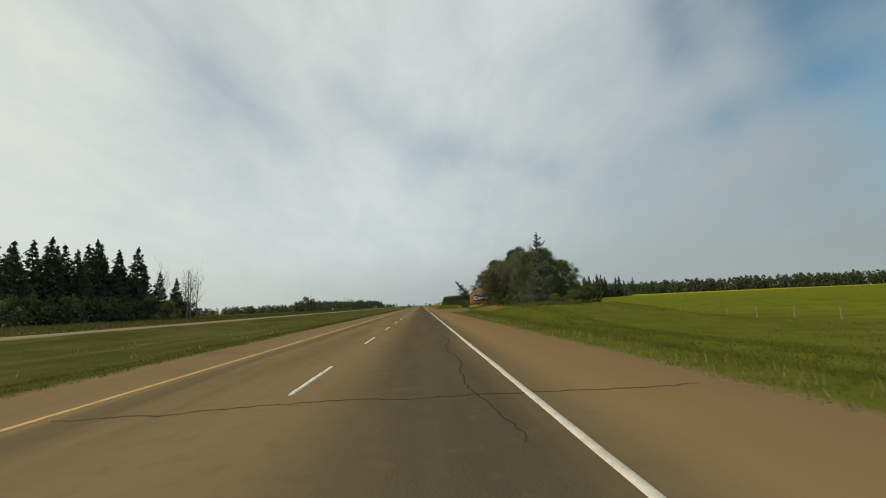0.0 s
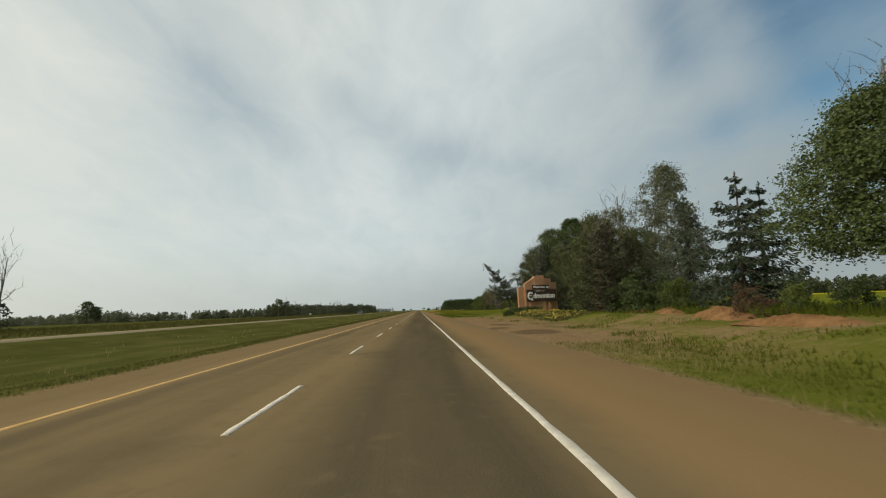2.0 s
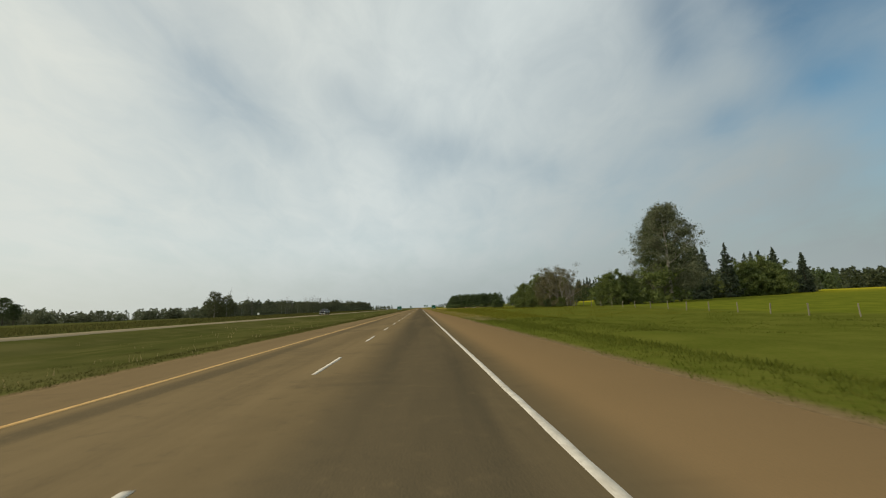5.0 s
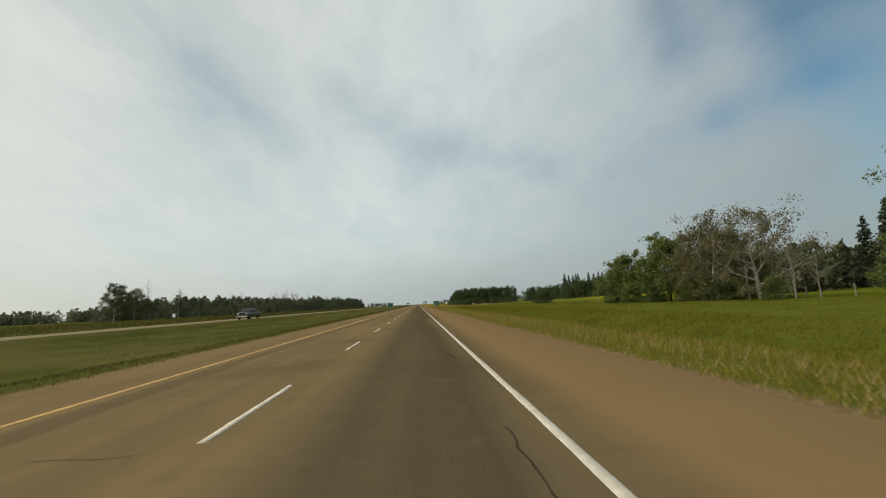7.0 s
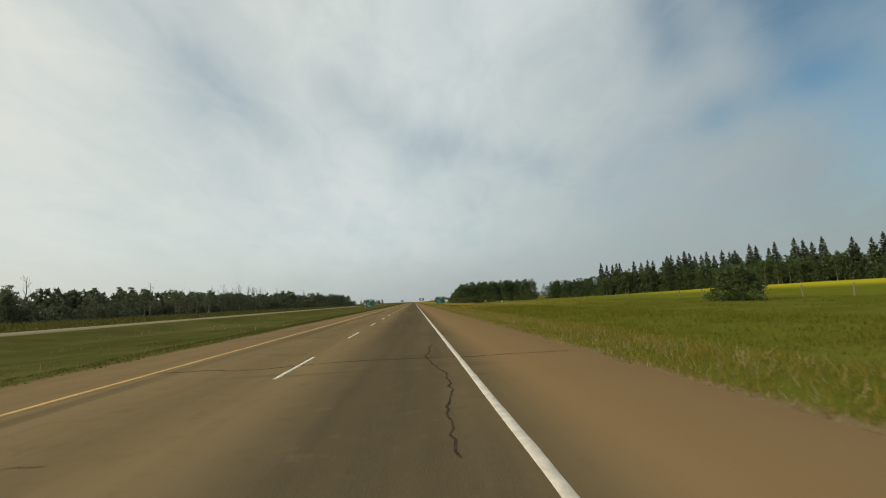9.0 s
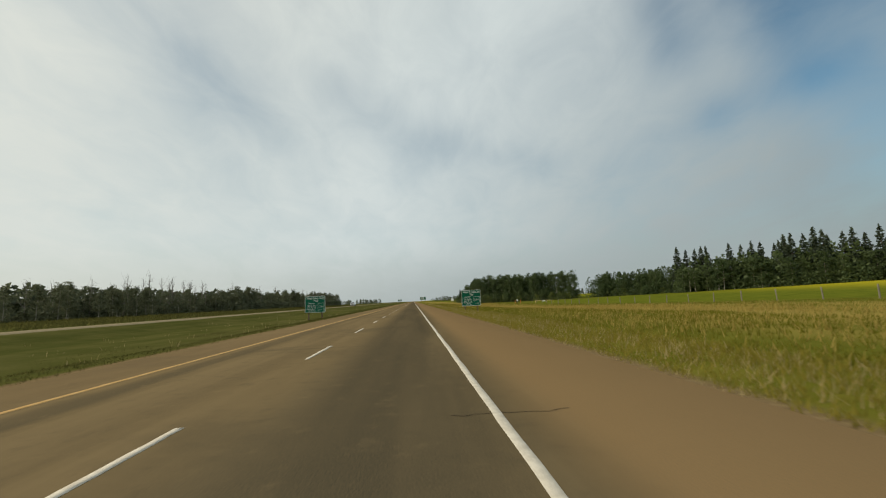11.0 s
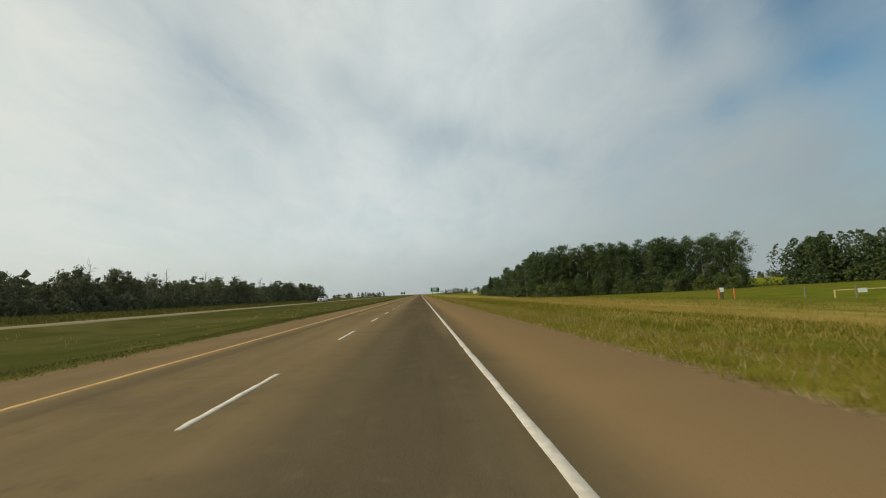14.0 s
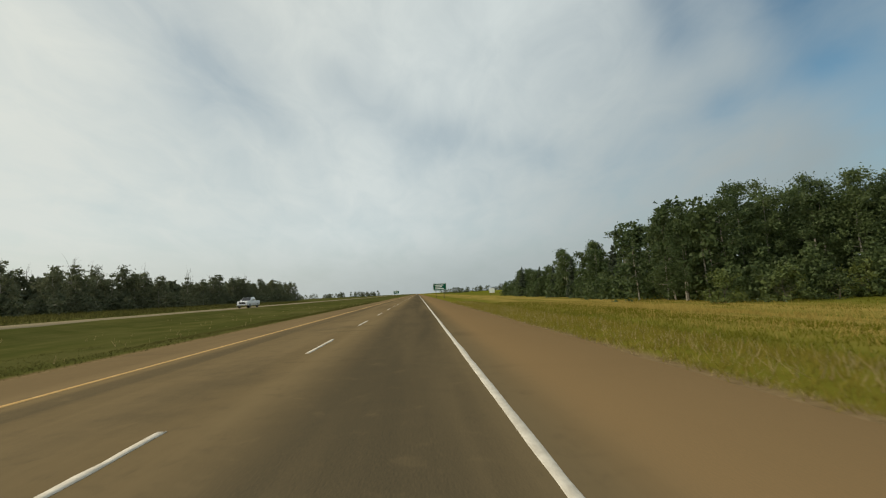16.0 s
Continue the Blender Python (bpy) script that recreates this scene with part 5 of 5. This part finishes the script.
def soil_heap(x, y, length, width, height, turn, seed):
    rng = np.random.default_rng(seed)
    n, m = 28, 9
    V = []
    for j in range(m + 1):
        r = j / m
        for i in range(n):
            a = 6.2832 * i / n
            rr = r * (1 + 0.16 * math.sin(2 * a + seed) + 0.09 * math.sin(5 * a - seed))
            h = height * (1 - r * r) ** 1.5 + (0.11 * height * rng.normal() if 0 < j < m else 0) + 0.25 * height * math.sin(3 * a + 7 * r + seed) * r * (1 - r)
            V.append((length * rr * math.cos(a), width * rr * math.sin(a), h - 0.12 * r))
    F = [(j * n + i, j * n + (i + 1) % n, (j + 1) * n + (i + 1) % n, (j + 1) * n + i) for j in range(m) for i in range(n)]
    ob = new("soil_mound", mesh_arrays("soil_mound", np.array(V), np.array(F), M_SOIL, True))
    ob.matrix_basis = pose(x, y, float(ground_z(x, y)), 0, 0, turn)
    return tagged(ob, "low mound of bare reddish soil before the trees", "soil mound", "soil mounds")


for i, (x, y, a, b, h, t) in enumerate([(12.9, 74.2, 2.4, 1.0, 0.42, 75), (11.9, 69.4, 2.6, 0.8, 0.24, 95), (13.8, 79.5, 2.4, 0.9, 0.26, 80), (12.0, 64.5, 1.9, 0.7, 0.18, 70), (14.6, 84.0, 1.8, 0.8, 0.22, 100)]):
    soil_heap(x, y, a, b, h, t, i + 1)


# ================= fence =================
def fence_post(h, x, y, mat, label, lean):
    root = new("fence_post", bm_mesh("fence_post", box(-0.045, -0.045, -0.3, 0.045, 0.045, h), mat, 0.015))
    root.matrix_basis = pose(x, y, float(ground_z(x, y)), lean, lean * 0.6, 20)
    return tagged(root, label, "fence post", "field fence posts")


first_post = fence_post(1.10, 36.0, 0.0, M_POST, "weathered grey wooden fence post along the crop field", 1.5)
for i in range(1, 100):
    y = 4.5 * i
    copy_thing(first_post, pose(36.0 + 0.12 * math.sin(i * 1.7), y, float(ground_z(36.0, y)), 2.2 * math.sin(i * 2.1), 2.5 * math.cos(i * 1.3), 31 * i))
marker = new("marker_post", tubes_mesh("marker_post", [tube([(0, 0, -0.2), (0, 0, 0.6), (0, 0, 1.15)], [0.06, 0.06, 0.055], 8)], M_ORANGE))
marker.matrix_basis = pose(32.4, 452.0, float(ground_z(32.4, 452.0)), 0, -3, 0)
tagged(marker, "orange plastic marker post beside the field fence", "marker post", "orange marker posts")
copy_thing(marker, pose(34.1, 452.0, float(ground_z(34.1, 452.0)), 0, 2, 40))
small_board(33.2, 452.6, 0.42, 0.48, 0.72, "small white notice between orange marker posts")
M_GATE = plain("faded_yellow_paint", (0.50, 0.36, 0.12), (0.60, 0.46, 0.20), 0.5, 4.0)


def pipe_gate(x, y, w):
    root = new("pipe_gate")
    root.matrix_basis = pose(x, y, float(ground_z(x, y)))
    for name, pts in (("post", [(0, 0, -0.3), (0, 0, 0.72)]), ("post", [(w, 0, -0.3), (w, 0, 0.72)]), ("rail", [(0, 0, 0.68), (w / 2, 0, 0.68), (w, 0, 0.68)])):
        part(name, tubes_mesh(name, [tube(pts, [0.055] * len(pts), 8)], M_GATE), root)
    part("notice", bm_mesh("notice", box(w * 0.40, -0.09, 0.42, w * 0.56, -0.06, 0.78), M_SIGN_WHITE, 0.008), root, None, "blank white notice")
    return tagged(root, "low faded yellow pipe gate with a white notice", "gate")


pipe_gate(36.2, 443.0, 5.2)


# ================= vehicles =================
def wheel_parts(root, x, y, r, w):
    tyre = part("wheel", None, root, pose(x, y, r))
    n = 22
    prof = [(r * 0.62, w * 0.5), (r * 0.93, w * 0.5), (r, w * 0.36), (r, -w * 0.36), (r * 0.93, -w * 0.5), (r * 0.62, -w * 0.5)]
    v = [(px, pr * math.cos(6.2832 * k / n), pr * math.sin(6.2832 * k / n)) for pr, px in prof for k in range(n)]
    f = [(j * n + k, j * n + (k + 1) % n, ((j + 1) % 6) * n + (k + 1) % n, ((j + 1) % 6) * n + k) for j in range(6) for k in range(n)]
    part("tyre", mesh_arrays("tyre", v, f, M_TYRE, True), tyre)
    bm = bmesh.new()
    bmesh.ops.create_cone(bm, cap_ends=True, segments=n, radius1=r * 0.62, radius2=r * 0.62, depth=w * 0.7, matrix=Matrix.Rotation(radians(90), 4, "Y"))
    part("rim", bm_mesh("rim", bm, M_CHROME), tyre)


def loft(name, sections, mat, bevel=0.0):
    """a body from cross-sections along y: (y, half width low, half width top, z low, z top)"""
    bm = bmesh.new()
    rings = []
    for y, wl, wt, z0, z1 in sections:
        zm = z0 + (z1 - z0) * 0.55
        rings.append([bm.verts.new(p) for p in [(-wl * 0.96, y, z0), (-wl, y, zm), (-wt, y, z1), (wt, y, z1), (wl, y, zm), (wl * 0.96, y, z0)]])
    for a, b in zip(rings[:-1], rings[1:]):
        for k in range(6):
            bm.faces.new((a[k], a[(k + 1) % 6], b[(k + 1) % 6], b[k]))
    bm.faces.new(rings[0][::-1])
    bm.faces.new(rings[-1])
    bmesh.ops.recalc_face_normals(bm, faces=list(bm.faces))
    return bm_mesh(name, bm, mat, bevel)


def pickup(x, y, z, turn, paint, label, body_label):
    """crew-cab pickup; its nose points to -y"""
    root = new("pickup_truck")
    root.matrix_basis = pose(x, y, z, 0, 0, turn)
    part("body", loft("body", [(-2.95, 0.86, 0.80, 0.52, 1.12), (-2.75, 0.98, 0.92, 0.45, 1.20), (-1.45, 1.00, 0.95, 0.42, 1.26), (1.05, 1.00, 0.96, 0.42, 1.28), (2.75, 1.00, 0.97, 0.45, 1.28), (2.95, 0.97, 0.95, 0.55, 1.26)], paint, 0.03), root, None, body_label)
    part("cab", loft("cab", [(-1.35, 0.92, 0.86, 1.22, 1.30), (-0.55, 0.92, 0.74, 1.22, 1.90), (0.75, 0.92, 0.74, 1.22, 1.93), (1.10, 0.92, 0.80, 1.22, 1.32)], paint, 0.03), root)
    part("windscreen", loft("windscreen", [(-1.30, 0.80, 0.78, 1.30, 1.33), (-0.62, 0.74, 0.66, 1.30, 1.885), (-0.56, 0.74, 0.66, 1.30, 1.885)], M_GLASS), root, pose(0, -0.05, 0.02))
    for s in (-1, 1):
        for y0, y1 in ((-0.55, 0.05), (0.13, 0.70)):
            bm = bmesh.new()
            vs = [bm.verts.new(p) for p in [(s * 0.915, y0, 1.34), (s * 0.915, y1, 1.34), (s * 0.795, y1, 1.80), (s * 0.795, y0 + (0.12 if y0 < 0 else 0), 1.80)]]
            bm.faces.new(vs)
            bmesh.ops.solidify(bm, geom=list(bm.faces), thickness=0.02)
            part("side_window", bm_mesh("side_window", bm, M_GLASS), root)
        part("headlight", bm_mesh("headlight", box(s * 0.62 - 0.22, -2.99, 0.90, s * 0.62 + 0.22, -2.86, 1.08), M_LAMP, 0.02), root)
        part("mirror", bm_mesh("mirror", box(s * 1.10 - 0.11, -0.72, 1.28, s * 1.10 + 0.11, -0.60, 1.50), paint, 0.03), root)
        for wy in (-1.95, 1.85):
            wheel_parts(root, s * 0.86, wy, 0.40, 0.27)
    part("grille", bm_mesh("grille", box(-0.52, -3.0, 0.72, 0.52, -2.9, 1.08), M_TYRE, 0.02), root, None, "dark grille")
    part("bumper", bm_mesh("bumper", box(-0.95, -3.06, 0.42, 0.95, -2.88, 0.64), M_CHROME, 0.04), root)
    bed = box(-0.86, 1.22, 1.18, 0.86, 2.85, 1.295)
    part("bed_cover", bm_mesh("bed_cover", bed, M_TYRE, 0.01), root, None, "dark load bed")
    return tagged(root, label, "truck")


pickup(-31.0, 547.0, OPP_Z, 0, M_CAR_WHITE, "white crew-cab pickup truck on the other carriageway", "white painted body")
pickup(-30.0, 279.5, OPP_Z, 0, M_CAR_DARK, "dark grey crew-cab pickup truck on the other carriageway", "dark painted body")


# ================= cracks and seals in the paving =================
def paving_cracks():
    rng = np.random.default_rng(9)
    V, F = [], []

    def ribbon(pts, w):
        o = len(V)
        pts = np.array(pts)
        for i, p in enumerate(pts):
            d = pts[min(i + 1, len(pts) - 1)] - pts[max(i - 1, 0)]
            d = d / max(np.hypot(*d), 1e-6)
            ww = w * rng.uniform(0.55, 1.3) / 2
            V.append((p[0] - d[1] * ww, p[1] + d[0] * ww, 0.004))
            V.append((p[0] + d[1] * ww, p[1] - d[0] * ww, 0.004))
        for i in range(len(pts) - 1):
            F.append((o + 2 * i, o + 2 * i + 1, o + 2 * i + 3, o + 2 * i + 2))

    def across(y, xa, xb, w, wander=0.045):
        xs = np.arange(xa, xb, 0.14)
        drift = np.cumsum(rng.normal(0, wander, len(xs)))
        ribbon(np.stack([xs, y + drift - np.linspace(0, 1, len(xs)) * drift[-1]], -1), w)

    def down(x, y0, y1, w, sway=0.10):
        ys = np.arange(y0, y1, 0.16)
        ribbon(np.stack([x + sway * (np.sin(ys * 1.1 + 2 * x) + 0.6 * np.sin(ys * 0.43) + 0.25 * np.sin(ys * 3.7)) + rng.normal(0, 0.02, len(ys)), ys], -1), w)

    # transverse joints that cross the whole carriageway, and short broken ones
    for y, xa, xb, w in [(7.3, -5.0, 4.2, 0.03), (35.2, 2.2, 4.2, 0.04), (35.8, -4.0, -3.2, 0.03), (85.5, -2.7, -1.8, 0.04), (203.2, -0.6, 2.2, 0.025), (198.7, 2.6, 2.9, 0.06), (195.5, 1.8, 2.0, 0.05),
                         (248.7, -0.3, 0.1, 0.05), (270.8, -5.2, 4.2, 0.035), (345.2, -4.6, 4.4, 0.028), (438.2, -4.6, 4.2, 0.022)]:
        across(y, xa, xb, w)
    # cracks that follow the wheel track inside the edge line
    for x, y0, y1, w in [(0.85, 5.2, 20.0, 0.030), (1.05, 100.0, 112.0, 0.016), (1.30, 119.0, 124.0, 0.030), (1.05, 193.5, 206.0, 0.020), (1.0, 211.5, 214.0, 0.030), (0.95, 264.5, 274.0, 0.030)]:
        down(x, y0, y1, w, 0.10 if w > 0.025 else 0.05)
    y = 45.0
    while y < 620:
        xa = rng.uniform(-6, 1.5)
        across(y, xa, min(xa + rng.uniform(0.6, 2.4), 4.2), rng.uniform(0.008, 0.016))
        y += rng.uniform(18, 45)
    me = mesh_arrays("crack_seal", np.array(V), np.array(F), M_SEAL)
    tagged(new("crack_seal", me), "dark tar seals and cracks across the weathered asphalt", "road crack", kind="stuff")


paving_cracks()


# ================= grass =================
def grow_grass():
    rng = np.random.default_rng(3)

    def field(x0, x1, y0, y1, per_m2, bias=1.0):
        n = int((x1 - x0) * (y1 - y0) * per_m2)
        x, y = x0 + (x1 - x0) * rng.random(n) ** bias, rng.uniform(y0, y1, n)
        dirt = (y > 72) & (y < 119) & (x > 4) & (x < 9.5 + 1.5 * np.sin(y))
        dirt |= (y > 57) & (y < 80) & (x > 9.5) & (x < 13.5) & (np.sin(x * 1.3 + y * 0.7) > -0.6)
        dirt |= (y > 84) & (y < 165) & (x > 8.5)
        return x[~dirt], y[~dirt]

    for y0, y1, mat in ((-5, 190, M_GREEN_GRASS), (190, 520, M_DRY_GRASS)):
        x, y = field(4.75, 7.5, y0, y1, 24, 1.2)
        scatter_stuff("verge_grass", x, y, rng, 0.08 + 0.09 * sstep(4.8, 7.5, x) + 0.09 * sstep(180, 200, y), 0.028, mat, "rough green grass along the pavement edge", 0.4, 0.0, "grass", 4)
        x, y = field(7.5, 16, y0, y1, 14)
        edge = rng.random(len(x)) > sstep(7.0, 10.5, x)
        scatter_stuff("verge_grass", x[edge], y[edge], rng, 0.20, 0.055, mat, "rough yellowing grass near the pavement edge", 0.4, 0.0, "grass", 4, 0.15)
        x, y = x[~edge], y[~edge]
        scatter_stuff("verge_grass", x, y, rng, 0.13 + 0.05 * sstep(180, 200, y), 0.042, M_GREEN_GRASS if y0 < 0 else M_GRASS, "rough tall green grass on the road verge", 0.4, 0.0, "grass", 4, 0.15)
    x, y = field(16, 36, -5, 520, 3.2)
    gold = (sstep(325, 350, y) * np.exp(-((x - 20 - 2 * np.sin(y * 0.05)) / 4.5) ** 4)) > rng.uniform(0.1, 1.0, len(x))
    x, y = x[~gold], y[~gold]
    scatter_stuff("verge_grass", x[y < 190], y[y < 190], rng, 0.11, 0.055, M_GREEN_GRASS, "rough tall green grass before the field fence", 0.45, 0.0, "grass", 5, 0.3)
    x, y = x[y >= 190], y[y >= 190]
    scatter_stuff("verge_grass", x, y, rng, 0.11, 0.058, M_GRASS, "rough tall green grass before the field fence", 0.45, 0.0, "grass", 5, 0.3)
    x, y = field(4.75, 8.2, 180, 520, 10.0, 2.0)
    scatter_stuff("seed_heads", x, y, rng, 0.12 + 0.15 * sstep(4.9, 5.8, x), 0.020, M_STRAW, "pale dry grass seed heads along the pavement edge", 0.45, 0.0, "grass", 3, 0.12)
    x, y = field(4.9, 6.5, -5, 80, 3.0, 1.5)
    scatter_stuff("seed_heads", x, y, rng, 0.26, 0.022, M_STRAW, "pale dry grass seed heads along the pavement edge", 0.25, 0.0, "grass", 3, 0.12)
    x, y = field(9, 31, 310, 520, 6.5)
    keep = sstep(310, 345, y) * np.exp(-((x - 18.5 - 3 * np.sin(y * 0.07)) / 7.0) ** 2) * (0.55 + 0.45 * np.sin(y * 0.13 + 0.7 * x) * np.sin(y * 0.041 + 1.0)) > rng.random(len(x))
    scatter_stuff("dry_grass", x[keep], y[keep], rng, 0.30, 0.042, M_GOLD, "golden dry grass swathes on the verge", 0.3, 0.0, "grass", 5, 0.30)
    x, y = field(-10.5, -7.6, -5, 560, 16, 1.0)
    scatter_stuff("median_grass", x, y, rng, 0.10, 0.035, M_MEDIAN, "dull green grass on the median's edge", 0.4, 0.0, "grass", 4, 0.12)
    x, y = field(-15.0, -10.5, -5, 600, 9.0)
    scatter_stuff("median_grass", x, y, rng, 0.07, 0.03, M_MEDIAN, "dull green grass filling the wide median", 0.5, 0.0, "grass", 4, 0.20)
    x, y = field(-24, -8.5, -5, 560, 0.06)
    scatter_stuff("seed_heads", x, y, rng, 0.28, 0.03, M_STRAW, "scattered pale seed heads on the median", 0.25, 0.0, "grass", 3, 0.3)
    x, y = field(-62, -37.5, 20, 620, 0.9)
    scatter_stuff("far_grass", x, y, rng, 0.5, 0.16, M_MEDIAN, "rough grass strip before the left-hand woods", 0.4, 0.0, "grass", 4, 0.5)
    x, y = 17.5 + rng.normal(0, 2.0, 520), 59 + rng.normal(0, 2.4, 520)
    scatter_stuff("tall_weeds", x, y, rng, 0.65 * np.exp(-((x - 17.5) ** 2 + (y - 60) ** 2) / 40) + 0.1, 0.06, M_WEED, "tall dull weeds in front of the clump of trees", 0.3, 0.0, "weeds", 7, 0.25)
    x, y = rng.uniform(13.5, 24, 500), rng.uniform(62, 86, 500)
    scatter_stuff("tall_weeds", x, y, rng, 0.42, 0.07, M_GREEN_GRASS, "tall dull weeds under the clump of trees", 0.3, 0.0, "weeds", 7, 0.25)
    x, y = rng.uniform(6.5, 11, 60), rng.uniform(345, 405, 60)
    cen = np.repeat(np.stack([x, y, ground_z(x, y) + rng.uniform(0.3, 0.5, 60)], -1), 5, 0)
    a = np.tile(np.arange(5) * 1.2566, 60)
    d = np.stack([np.cos(a), np.sin(a), 0.3 + 0 * a], -1)
    v, f = scatter_leaves(cen + d * 0.02, d, 0.05, 0.045, rng)
    tagged(new("yellow_wildflowers", mesh_arrays("yellow_wildflowers", v, f, M_PETAL)), "small yellow wildflowers in the verge grass", "flowers", kind="stuff")


grow_grass()
